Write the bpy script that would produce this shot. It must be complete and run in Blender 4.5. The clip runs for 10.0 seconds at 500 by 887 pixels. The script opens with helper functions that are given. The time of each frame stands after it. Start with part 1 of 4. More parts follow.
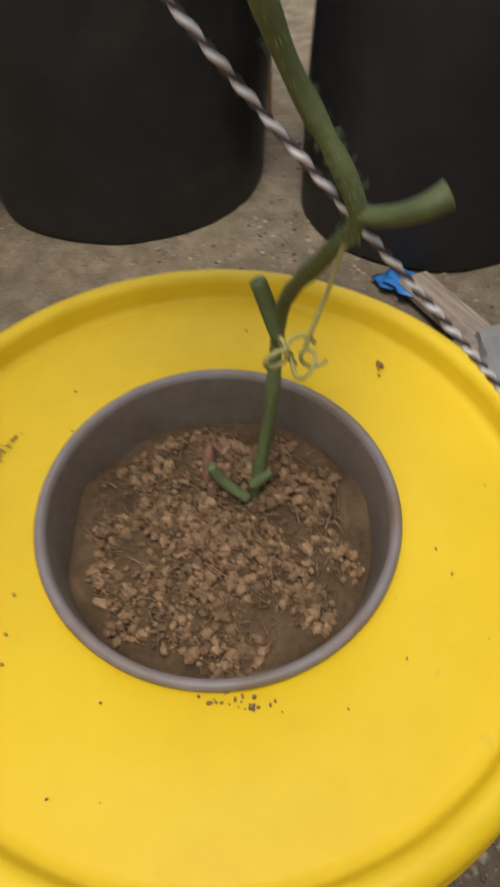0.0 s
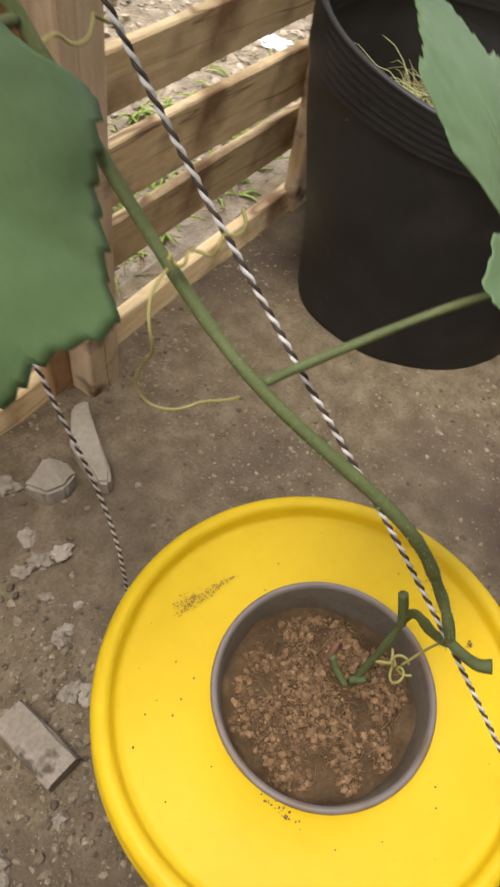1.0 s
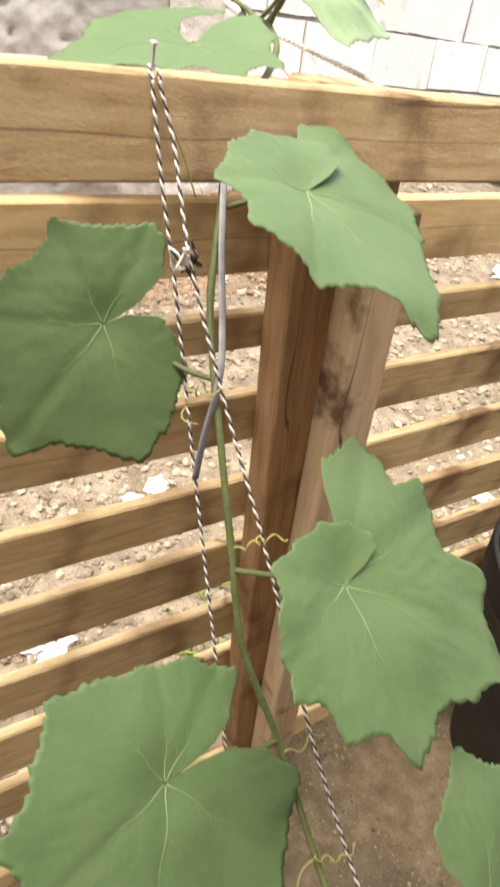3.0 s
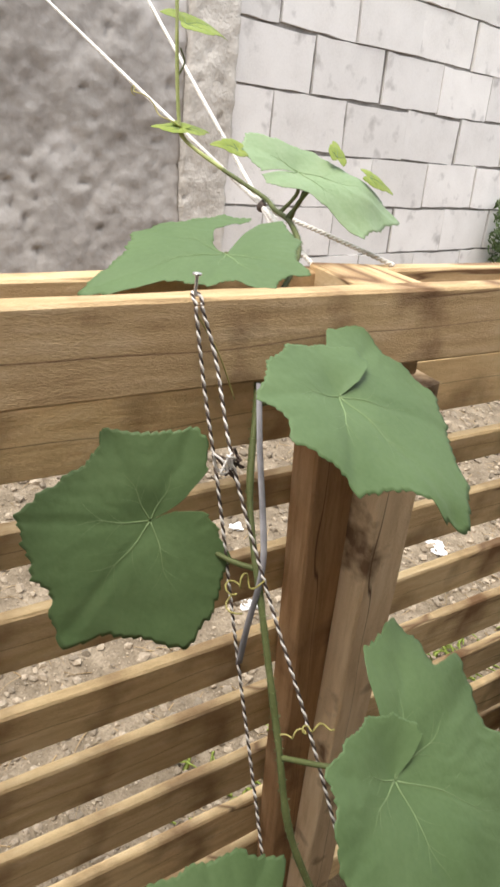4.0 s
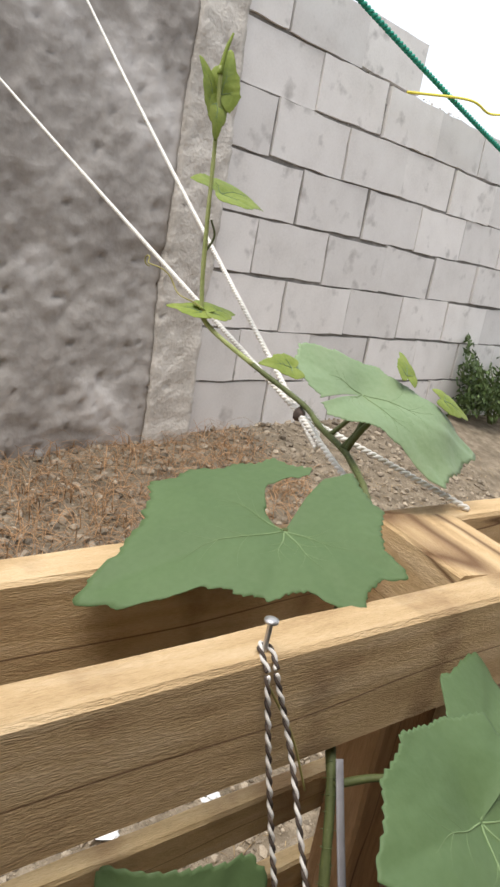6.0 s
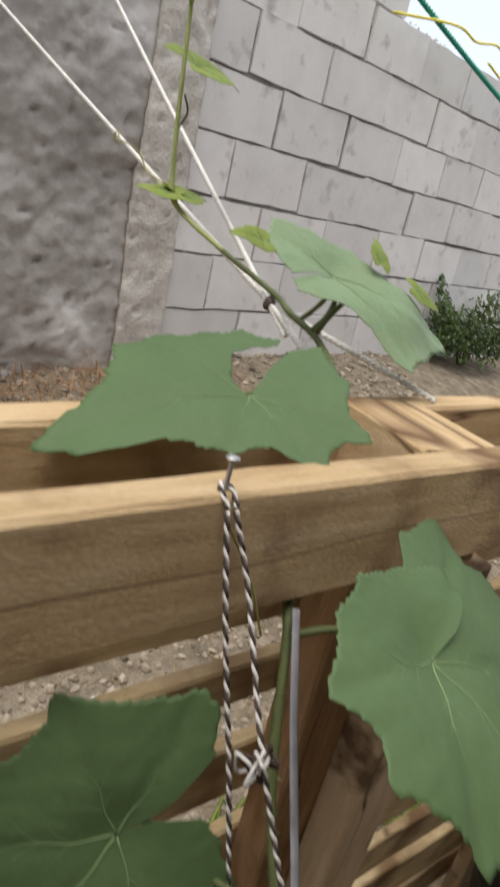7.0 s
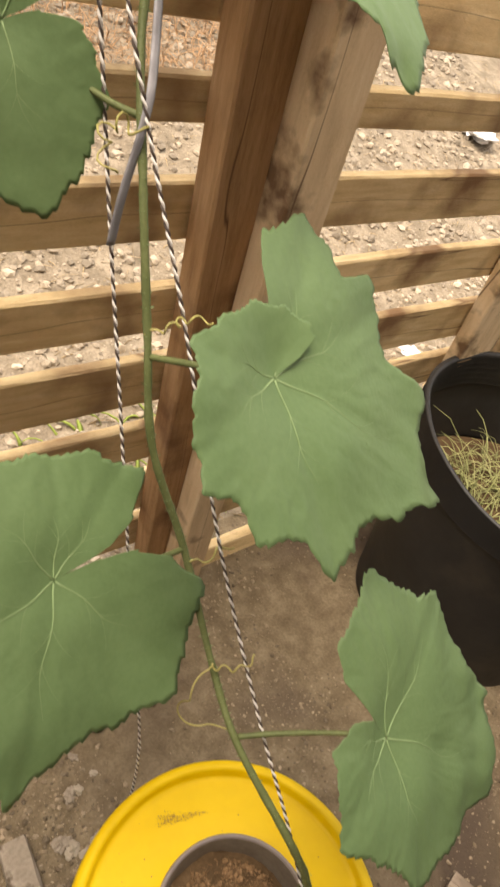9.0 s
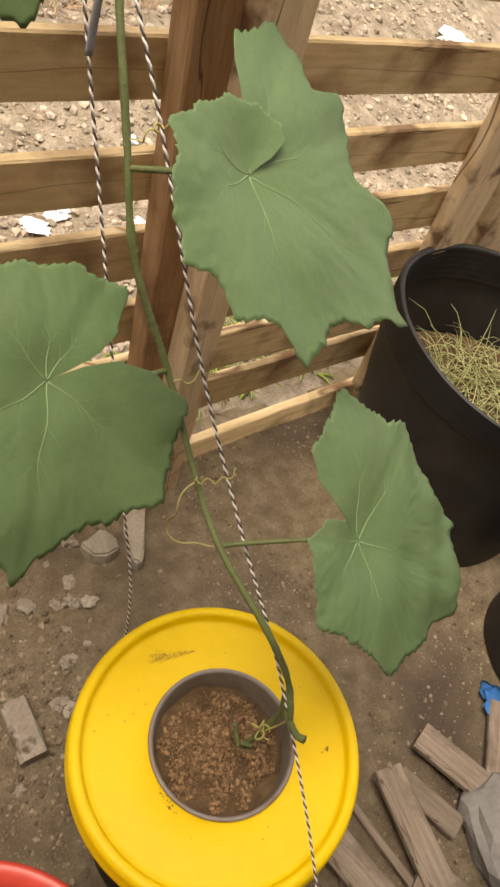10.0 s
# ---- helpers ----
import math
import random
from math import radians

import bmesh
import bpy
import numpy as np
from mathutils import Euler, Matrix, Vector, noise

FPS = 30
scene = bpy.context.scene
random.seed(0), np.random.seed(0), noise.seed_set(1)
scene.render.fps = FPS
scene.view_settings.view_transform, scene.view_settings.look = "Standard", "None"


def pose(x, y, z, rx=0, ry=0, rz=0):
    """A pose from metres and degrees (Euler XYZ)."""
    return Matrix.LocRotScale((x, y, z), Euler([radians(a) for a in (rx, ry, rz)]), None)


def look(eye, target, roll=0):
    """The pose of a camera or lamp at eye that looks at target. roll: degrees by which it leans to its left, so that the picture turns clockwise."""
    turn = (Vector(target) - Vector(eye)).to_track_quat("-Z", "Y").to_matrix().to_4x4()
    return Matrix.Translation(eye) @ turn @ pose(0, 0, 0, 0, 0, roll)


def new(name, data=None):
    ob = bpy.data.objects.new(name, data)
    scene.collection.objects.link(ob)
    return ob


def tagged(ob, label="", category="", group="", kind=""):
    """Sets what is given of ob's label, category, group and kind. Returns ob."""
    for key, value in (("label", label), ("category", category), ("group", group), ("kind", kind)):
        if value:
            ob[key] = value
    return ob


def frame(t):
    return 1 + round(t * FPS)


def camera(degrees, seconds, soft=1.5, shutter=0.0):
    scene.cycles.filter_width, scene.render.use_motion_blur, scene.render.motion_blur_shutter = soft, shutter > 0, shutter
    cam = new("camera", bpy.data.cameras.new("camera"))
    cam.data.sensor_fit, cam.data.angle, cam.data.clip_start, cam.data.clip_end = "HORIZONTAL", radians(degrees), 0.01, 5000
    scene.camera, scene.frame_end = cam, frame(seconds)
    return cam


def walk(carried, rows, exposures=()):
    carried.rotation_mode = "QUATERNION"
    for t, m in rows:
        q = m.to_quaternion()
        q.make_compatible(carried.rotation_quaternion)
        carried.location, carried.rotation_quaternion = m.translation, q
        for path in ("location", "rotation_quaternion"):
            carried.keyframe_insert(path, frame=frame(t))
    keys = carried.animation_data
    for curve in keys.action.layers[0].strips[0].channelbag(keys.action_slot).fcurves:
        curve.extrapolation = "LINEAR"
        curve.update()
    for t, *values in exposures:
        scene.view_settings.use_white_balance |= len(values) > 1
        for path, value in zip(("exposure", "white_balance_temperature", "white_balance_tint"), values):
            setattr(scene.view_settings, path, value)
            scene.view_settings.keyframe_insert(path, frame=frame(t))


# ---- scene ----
# seconds, stops, kelvin, tint
EXPOSURES = ((0.0, 1.3, 5950, 11), (0.5, 1.5, 6250, 10), (0.9, 1.6, 6250, 11), (1.5, 1.65, 6600, 11), (2.2, 1.75, 7050, 12), (2.5, 1.85, 7000, 12), (3.0, 1.82, 6850, 12), (3.7, 1.4, 6600, 11), (4.5, 0.92, 6400, 10),
             (5.5, 0.72, 6450, 10), (6.2, 0.6, 6400, 10), (7.0, 0.35, 6350, 10), (7.5, 0.6, 6500, 10), (8.0, 1.05, 6900, 12), (8.5, 1.5, 7350, 14), (9.0, 1.65, 7500, 14), (9.5, 1.6, 7500, 14), (10.0, 1.5, 7450, 14))
cam = camera(38.42, 10.0, 2.6, 0.25)
# seconds, eye, turn in degrees
ROWS = [
    (0, -0.1716, -0.0397, 0.5649, 40.36, 0.48, -82.81),
    (0.5, -0.1758, -0.0361, 0.6935, 39.06, -1.71, -66.42),
    (1, -0.1955, -0.022, 0.7998, 38.09, -5.9, -53.71),
    (1.5, -0.2111, -0.0254, 0.8898, 37.71, -6.27, -44.05),
    (2, -0.2626, -0.0756, 1.0134, 44.34, -7.25, -35.34),
    (2.5, -0.2965, -0.1097, 1.0987, 51.43, -8.01, -33.29),
    (3, -0.2995, -0.0869, 1.1738, 59.68, -6.79, -33.28),
    (3.2, -0.298, -0.0777, 1.1916, 61.2, -6.42, -33.4),
    (4.3, -0.3251, -0.0443, 1.2571, 68.1, -5.25, -33.09),
    (4.5, -0.3185, -0.0054, 1.2623, 67.64, -7.59, -33.27),
    (5, -0.2893, 0.0848, 1.2759, 67.27, -10.0, -35.97),
    (5.5, -0.2815, 0.1513, 1.3033, 73.03, -10.47, -35.88),
    (5.7, -0.2731, 0.1618, 1.3127, 74.99, -9.41, -35.85),
    (6.8, -0.2597, 0.165, 1.2856, 73.34, -11.4, -37.52),
    (7, -0.26, 0.1526, 1.2664, 70.69, -12.05, -37.98),
    (7.5, -0.2729, 0.1084, 1.2223, 64.25, -12.76, -37.38),
    (8, -0.2594, 0.0593, 1.1651, 58.95, -12.74, -35.97),
    (8.3, -0.262, 0.0189, 1.1498, 55.18, -13.47, -35.14),
    (8.5, -0.2617, -0.0132, 1.1376, 52.68, -13.51, -34.8),
    (8.7, -0.2643, -0.0377, 1.1187, 50.45, -14.36, -35.36),
    (9, -0.2674, -0.0721, 1.0984, 48.44, -14.26, -34.56),
    (9.5, -0.2853, -0.1172, 1.0679, 45.33, -14.64, -35.66),
    (10, -0.3075, -0.1494, 1.0579, 44.19, -14.52, -36.43),
]
walk(cam, [(t, pose(x, y, z, rx, ry, rz)) for t, x, y, z, rx, ry, rz in ROWS], EXPOSURES)
# ---- camera end

# ---- world and light ----
world = bpy.data.worlds.new("overcast_sky")
scene.world = world
world.use_nodes = True
wt = world.node_tree
wt.nodes.clear()
sky = wt.nodes.new("ShaderNodeTexSky")
sky.sky_type, sky.sun_disc = "NISHITA", False
sky.sun_elevation, sky.sun_rotation = radians(70), radians(-110)
sky.air_density, sky.dust_density, sky.ozone_density = 1.0, 5.0, 1.0
pale = wt.nodes.new("ShaderNodeMix")
pale.data_type = "RGBA"
pale.inputs[0].default_value = 0.72
pale.inputs[7].default_value = (8.6, 9.0, 9.6, 1)
bg = wt.nodes.new("ShaderNodeBackground")
bg.inputs[1].default_value = 0.11
wo = wt.nodes.new("ShaderNodeOutputWorld")
wt.links.new(sky.outputs[0], pale.inputs[6])
wt.links.new(pale.outputs[2], bg.inputs[0])
wt.links.new(bg.outputs[0], wo.inputs[0])

sun = bpy.data.lights.new("sun", "SUN")
sun.energy, sun.angle, sun.color = 1.9, radians(35), (1.0, 0.95, 0.86)
sun_ob = new("sun", sun)
sun_ob.matrix_world = look((-1.6, -0.6, 4.6), (0, 0, 0))


# ---- materials ----
def material(name, colors, scale=20.0, rough=0.7, bump=0.2, stretch=(1, 1, 1), detail_scale=120.0, metal=0.0,
             spread=0.5, sheen=0.0, spec=0.5, island=0.0, per_object=0.0, through_light=0.0, coords="Object", stain=None, depth=0.004, cracks=None):
    """Two scales of noise mix the colours; fine noise makes the relief."""
    m = bpy.data.materials.new(name)
    m.use_nodes = True
    n, l = m.node_tree.nodes, m.node_tree.links
    b = n["Principled BSDF"]
    b.inputs["Roughness"].default_value = rough
    b.inputs["Metallic"].default_value = metal
    b.inputs["Specular IOR Level"].default_value = spec
    tc = n.new("ShaderNodeTexCoord")
    mp = n.new("ShaderNodeMapping")
    mp.inputs["Scale"].default_value = stretch
    l.new(tc.outputs[coords], mp.inputs[0])
    big, small = n.new("ShaderNodeTexNoise"), n.new("ShaderNodeTexNoise")
    big.inputs["Scale"].default_value, big.inputs["Detail"].default_value = scale, 5
    small.inputs["Scale"].default_value, small.inputs["Detail"].default_value = detail_scale, 4
    vec = mp.outputs[0]
    if per_object or island:
        add = n.new("ShaderNodeVectorMath")
        if per_object:
            info = n.new("ShaderNodeObjectInfo")
            rnd = info.outputs["Random"]
        else:
            info = n.new("ShaderNodeNewGeometry")
            rnd = info.outputs["Random Per Island"]
        mul = n.new("ShaderNodeMath")
        mul.operation = "MULTIPLY"
        mul.inputs[1].default_value = 37.0
        l.new(rnd, mul.inputs[0])
        l.new(vec, add.inputs[0])
        l.new(mul.outputs[0], add.inputs[1])
        vec = add.outputs[0]
    l.new(vec, big.inputs["Vector"])
    l.new(vec, small.inputs["Vector"])
    mixf = n.new("ShaderNodeMath")
    mixf.operation = "MULTIPLY_ADD"
    mixf.inputs[1].default_value = 0.65
    l.new(big.outputs[0], mixf.inputs[0])
    half = n.new("ShaderNodeMath")
    half.operation = "MULTIPLY"
    half.inputs[1].default_value = 0.35
    l.new(small.outputs[0], half.inputs[0])
    l.new(half.outputs[0], mixf.inputs[2])
    ramp = n.new("ShaderNodeValToRGB")
    els = ramp.color_ramp.elements
    k = len(colors)
    while len(els) < k:
        els.new(0.5)
    for i, c in enumerate(colors):
        els[i].position = 0.5 + (i / (k - 1) - 0.5) * spread
        els[i].color = (*c, 1)
    l.new(mixf.outputs[0], ramp.inputs[0])
    col = ramp.outputs[0]
    if per_object or island:
        hsv = n.new("ShaderNodeHueSaturation")
        mr = n.new("ShaderNodeMapRange")
        amt = per_object or island
        mr.inputs[3].default_value, mr.inputs[4].default_value = 1 - amt, 1 + amt
        l.new(rnd, mr.inputs[0])
        l.new(mr.outputs[0], hsv.inputs["Value"])
        l.new(col, hsv.inputs["Color"])
        col = hsv.outputs[0]
    if stain:
        color, sscale, lo, hi = stain
        sn = n.new("ShaderNodeTexNoise")
        sn.inputs["Scale"].default_value, sn.inputs["Detail"].default_value = sscale, 6
        l.new(vec if per_object and stretch == (1, 1, 1) else tc.outputs[coords], sn.inputs["Vector"])
        sr = n.new("ShaderNodeMapRange")
        sr.inputs[1].default_value, sr.inputs[2].default_value = lo, hi
        l.new(sn.outputs[0], sr.inputs[0])
        sm = n.new("ShaderNodeMix")
        sm.data_type = "RGBA"
        sm.inputs[7].default_value = (*color, 1)
        l.new(sr.outputs[0], sm.inputs[0])
        l.new(col, sm.inputs[6])
        col = sm.outputs[2]
    if cracks:
        color, cstretch, lo, hi = cracks
        cm = n.new("ShaderNodeMapping")
        cm.inputs["Scale"].default_value = cstretch
        l.new(tc.outputs[coords], cm.inputs[0])
        cn = n.new("ShaderNodeTexNoise")
        cn.inputs["Scale"].default_value, cn.inputs["Detail"].default_value = 1.0, 3
        l.new(cm.outputs[0], cn.inputs["Vector"])
        dist = n.new("ShaderNodeMath")
        dist.operation = "SUBTRACT"
        dist.inputs[1].default_value = 0.5
        l.new(cn.outputs[0], dist.inputs[0])
        ab = n.new("ShaderNodeMath")
        ab.operation = "ABSOLUTE"
        l.new(dist.outputs[0], ab.inputs[0])
        cr = n.new("ShaderNodeMapRange")
        cr.inputs[1].default_value, cr.inputs[2].default_value = hi, lo
        l.new(ab.outputs[0], cr.inputs[0])
        cx = n.new("ShaderNodeMix")
        cx.data_type = "RGBA"
        cx.inputs[7].default_value = (*color, 1)
        l.new(cr.outputs[0], cx.inputs[0])
        l.new(col, cx.inputs[6])
        col = cx.outputs[2]
    l.new(col, b.inputs["Base Color"])
    if bump:
        bp = n.new("ShaderNodeBump")
        bp.inputs["Strength"].default_value = bump
        bp.inputs["Distance"].default_value = depth
        l.new(mixf.outputs[0], bp.inputs["Height"])
        l.new(bp.outputs[0], b.inputs["Normal"])
    if through_light:
        tr = n.new("ShaderNodeBsdfTranslucent")
        l.new(col, tr.inputs[0])
        ms = n.new("ShaderNodeMixShader")
        ms.inputs[0].default_value = through_light
        l.new(b.outputs[0], ms.inputs[1])
        l.new(tr.outputs[0], ms.inputs[2])
        l.new(ms.outputs[0], n["Material Output"].inputs[0])
    return m


WOOD = material("rough_pine", [(0.47, 0.315, 0.150), (0.70, 0.515, 0.275), (0.82, 0.655, 0.405)], 9, 0.85, 0.8, (1.6, 11, 11),
                150, spread=0.55, per_object=0.15, spec=0.2, stain=((0.24, 0.135, 0.066), 8, 0.50, 0.70), cracks=((0.26, 0.16, 0.085), (0.9, 3, 11), 0.0005, 0.0045))
WOOD_RAIL = material("stained_rail", [(0.39, 0.250, 0.122), (0.61, 0.430, 0.235), (0.76, 0.585, 0.37)], 8, 0.85, 0.9, (1.6, 11, 11),
                     150, spread=0.5, per_object=0.06, spec=0.2, stain=((0.20, 0.11, 0.055), 11, 0.52, 0.70), cracks=((0.20, 0.115, 0.06), (0.9, 3, 13), 0.0005, 0.0065))
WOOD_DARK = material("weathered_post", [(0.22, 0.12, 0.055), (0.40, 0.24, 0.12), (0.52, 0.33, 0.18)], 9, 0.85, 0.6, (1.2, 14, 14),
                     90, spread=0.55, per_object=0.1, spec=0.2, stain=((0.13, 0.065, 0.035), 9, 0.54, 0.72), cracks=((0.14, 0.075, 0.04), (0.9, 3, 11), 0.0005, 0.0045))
WOOD_POST = material("stained_pale_post", [(0.48, 0.335, 0.19), (0.70, 0.525, 0.325), (0.81, 0.65, 0.44)], 9, 0.85, 0.8, (1.6, 11, 11),
                     150, spread=0.55, per_object=0.08, spec=0.2, stain=((0.19, 0.115, 0.065), 16, 0.57, 0.70), cracks=((0.14, 0.08, 0.045), (0.9, 3, 11), 0.0005, 0.0045))
WOOD_GREY = material("grey_offcut", [(0.13, 0.097, 0.07), (0.25, 0.195, 0.145), (0.36, 0.295, 0.225)], 9, 0.9, 0.6, (1.2, 16, 16),
                     90, spread=0.55, per_object=0.22, spec=0.15, stain=((0.13, 0.095, 0.07), 14, 0.55, 0.7), cracks=((0.12, 0.08, 0.055), (3, 30, 30), 0.001, 0.008))
YELLOW = material("yellow_plastic", [(0.62, 0.40, 0.005), (0.68, 0.45, 0.007), (0.71, 0.48, 0.012)], 5, 0.5, 0.02, detail_scale=60, spec=0.22,
                  stain=((0.55, 0.36, 0.06), 60, 0.70, 0.82))
BLACK_PLASTIC = material("black_plastic", [(0.008, 0.007, 0.006), (0.013, 0.0115, 0.010), (0.02, 0.018, 0.015)], 18, 0.55, 0.25,
                         detail_scale=70, stain=((0.05, 0.038, 0.026), 9, 0.60, 0.9))
CUP = material("grey_cup", [(0.15, 0.12, 0.11), (0.20, 0.165, 0.15), (0.25, 0.205, 0.185)], 25, 0.5, 0.05,
               stain=((0.15, 0.10, 0.058), 26, 0.44, 0.66))
# Cup wall in a darker, browner tone than the rim.
CUP_WALL = material("brown_cup", [(0.085, 0.064, 0.044), (0.125, 0.096, 0.068), (0.17, 0.135, 0.10)], 30, 0.7, 0.15, detail_scale=200, spec=0.3)
RED = material("red_plastic", [(0.50, 0.05, 0.03), (0.6, 0.07, 0.045), (0.62, 0.09, 0.06)], 6, 0.4, 0.03)
SOIL = material("dry_soil", [(0.045, 0.028, 0.014), (0.10, 0.062, 0.032), (0.17, 0.108, 0.06)], 60, 0.95, 0.8, detail_scale=320,
                spread=0.6, spec=0.1)
CLOD = material("soil_crumbs", [(0.115, 0.066, 0.032), (0.22, 0.132, 0.068), (0.36, 0.235, 0.133)], 90, 0.95, 0.7, detail_scale=500,
                spread=0.6, spec=0.1, island=0.38)
EARTH = material("packed_earth", [(0.072, 0.053, 0.031), (0.158, 0.121, 0.076), (0.27, 0.213, 0.142)], 30, 0.95, 1.0, detail_scale=210, depth=0.008,
                 spread=0.55, spec=0.12, stain=((0.085, 0.062, 0.045), 3.0, 0.50, 0.70))
BRICK = material("dusty_brick", [(0.17, 0.14, 0.105), (0.27, 0.225, 0.175), (0.38, 0.325, 0.265)], 24, 0.95, 0.9, detail_scale=190, spec=0.12, stain=((0.11, 0.085, 0.06), 38, 0.56, 0.66))
STONE = material("pale_stone", [(0.20, 0.165, 0.12), (0.31, 0.265, 0.205), (0.42, 0.365, 0.295)], 14, 0.9, 0.5, detail_scale=160, spec=0.2,
                 per_object=0.15)
GRAVEL = material("gravel", [(0.17, 0.138, 0.10), (0.29, 0.24, 0.18), (0.47, 0.405, 0.32)], 30, 0.92, 0.4, detail_scale=300, spec=0.2,
                  island=0.4)
GRIT = material("brown_grit", [(0.11, 0.083, 0.054), (0.20, 0.155, 0.105), (0.36, 0.295, 0.215)], 40, 0.95, 0.5, detail_scale=300, spec=0.1,
                island=0.5)
RUBBLE = material("pale_rubble", [(0.095, 0.076, 0.053), (0.22, 0.178, 0.128), (0.40, 0.335, 0.25)], 17, 0.95, 1.0, detail_scale=150, spread=0.5, spec=0.1, depth=0.016)
STRAW = material("dry_straw", [(0.20, 0.13, 0.07), (0.36, 0.26, 0.14), (0.52, 0.41, 0.25)], 8, 0.8, 0.1, island=0.35, spec=0.2)
GRASS = material("pale_green_grass", [(0.16, 0.18, 0.06), (0.32, 0.33, 0.14), (0.5, 0.47, 0.25)], 8, 0.7, 0.1, island=0.35, spec=0.3)
BRUSH = material("dead_brown_brush", [(0.25, 0.135, 0.066), (0.44, 0.265, 0.14), (0.6, 0.41, 0.25)], 8, 0.85, 0.1, island=0.35, spec=0.2)
LEAF = material("leaf_green", [(0.106, 0.176, 0.066), (0.134, 0.212, 0.084), (0.166, 0.250, 0.106)], 16, 0.6, 0.2, detail_scale=260,
                spread=0.6, through_light=0.30, spec=0.45)
# Paler green, raised further so the base colour imitates a sky sheen.
LEAF_PALE_SHEEN = material("pale_sheen_leaf", [(0.27, 0.39, 0.20), (0.33, 0.45, 0.25), (0.40, 0.50, 0.30)], 30, 0.5, 0.3, detail_scale=260,
                     through_light=0.35, spec=0.45)
LEAF_YOUNG = material("young_leaf", [(0.21, 0.29, 0.05), (0.31, 0.39, 0.08), (0.42, 0.48, 0.13)], 60, 0.6, 0.3, detail_scale=300,
                      through_light=0.35, spec=0.35)
SHOOT = material("pale_shoot", [(0.34, 0.40, 0.14), (0.46, 0.51, 0.21), (0.55, 0.58, 0.28)], 50, 0.6, 0.2, detail_scale=300, through_light=0.25, spec=0.3)
VEIN = material("leaf_vein", [(0.185, 0.265, 0.118), (0.235, 0.32, 0.152)], 60, 0.6, 0.0, spec=0.3)
STEM = material("vine_stem", [(0.066, 0.078, 0.028), (0.10, 0.118, 0.042), (0.155, 0.172, 0.07)], 40, 0.6, 0.3, detail_scale=400, spec=0.3)
TENDRIL = material("tendril", [(0.24, 0.22, 0.06), (0.34, 0.30, 0.10), (0.42, 0.36, 0.16)], 40, 0.6, 0.0, spec=0.3)
SHRUB = material("shrub_leaf", [(0.045, 0.08, 0.022), (0.08, 0.125, 0.035), (0.14, 0.18, 0.06)], 8, 0.6, 0.1, island=0.4, through_light=0.2)
WHITE_STRAND = material("white_strand", [(0.55, 0.51, 0.47), (0.72, 0.68, 0.64), (0.8, 0.77, 0.73)], 120, 0.7, 0.2, spec=0.3)
DARK_STRAND = material("dark_strand", [(0.035, 0.026, 0.022), (0.07, 0.05, 0.04), (0.12, 0.085, 0.065)], 120, 0.7, 0.2, spec=0.3)
WHITE_ROPE = material("white_rope", [(0.62, 0.58, 0.52), (0.78, 0.75, 0.70), (0.85, 0.83, 0.79)], 80, 0.7, 0.2, spec=0.3)
GREEN_ROPE = material("green_rope", [(0.0, 0.17, 0.10), (0.01, 0.28, 0.18), (0.03, 0.36, 0.25)], 60, 0.6, 0.2)
YELLOW_STRING = material("yellow_string", [(0.75, 0.62, 0.04), (0.85, 0.75, 0.10)], 60, 0.6, 0.1)
STRAP = material("grey_strap", [(0.16, 0.155, 0.165), (0.26, 0.25, 0.265), (0.36, 0.35, 0.37)], 50, 0.55, 0.2, spec=0.4)
STEEL = material("dull_steel", [(0.45, 0.43, 0.42), (0.6, 0.58, 0.56)], 60, 0.4, 0.1, metal=0.8)
BLOCK = material("concrete_block", [(0.60, 0.565, 0.53), (0.74, 0.705, 0.67), (0.82, 0.79, 0.755)], 7, 0.95, 0.35, detail_scale=110,
                 spread=0.7, per_object=0.09, spec=0.15, stain=((0.42, 0.39, 0.365), 10, 0.60, 0.78))
MORTAR = material("mortar", [(0.13, 0.12, 0.11), (0.25, 0.235, 0.215), (0.42, 0.395, 0.37)], 20, 0.97, 0.9, detail_scale=120, spread=0.6,
                  spec=0.1)
MORTAR_PALE = material("mortar_crumb", [(0.34, 0.32, 0.295), (0.48, 0.455, 0.43), (0.60, 0.575, 0.545)], 20, 0.97, 0.6, detail_scale=120, spec=0.1, island=0.2)
PLASTER = material("rough_plaster", [(0.23, 0.205, 0.185), (0.36, 0.33, 0.30), (0.50, 0.465, 0.43)], 3.6, 0.95, 1.0, detail_scale=34, depth=0.012,
                   spread=0.5, spec=0.12, stain=((0.60, 0.565, 0.53), 2.4, 0.52, 0.64))
CONCRETE = material("rough_concrete", [(0.34, 0.305, 0.26), (0.58, 0.535, 0.475), (0.74, 0.69, 0.62)], 9, 0.95, 1.0, depth=0.015, detail_scale=80,
                    spread=0.6, spec=0.12)
BLUE = material("blue_plastic", [(0.02, 0.12, 0.34), (0.04, 0.18, 0.45)], 30, 0.45, 0.2)
WHITE_SCRAP = material("white_scrap", [(0.55, 0.55, 0.55), (0.75, 0.75, 0.75), (0.82, 0.82, 0.82)], 30, 0.5, 0.2)


# ---- mesh helpers ----
def part(name, bm, mat, parent=None, label="", smooth=True):
    me = bpy.data.meshes.new(name)
    if isinstance(bm, tuple):
        me.from_pydata(*[np.asarray(a).tolist() for a in (bm[0],)], [], [list(map(int, f)) for f in bm[1]])
    else:
        bm.to_mesh(me)
        bm.free()
    me.materials.append(mat)
    if smooth:
        me.polygons.foreach_set("use_smooth", [True] * len(me.polygons))
    ob = new(name, me)
    if parent is not None:
        ob.parent = parent
    return tagged(ob, label)


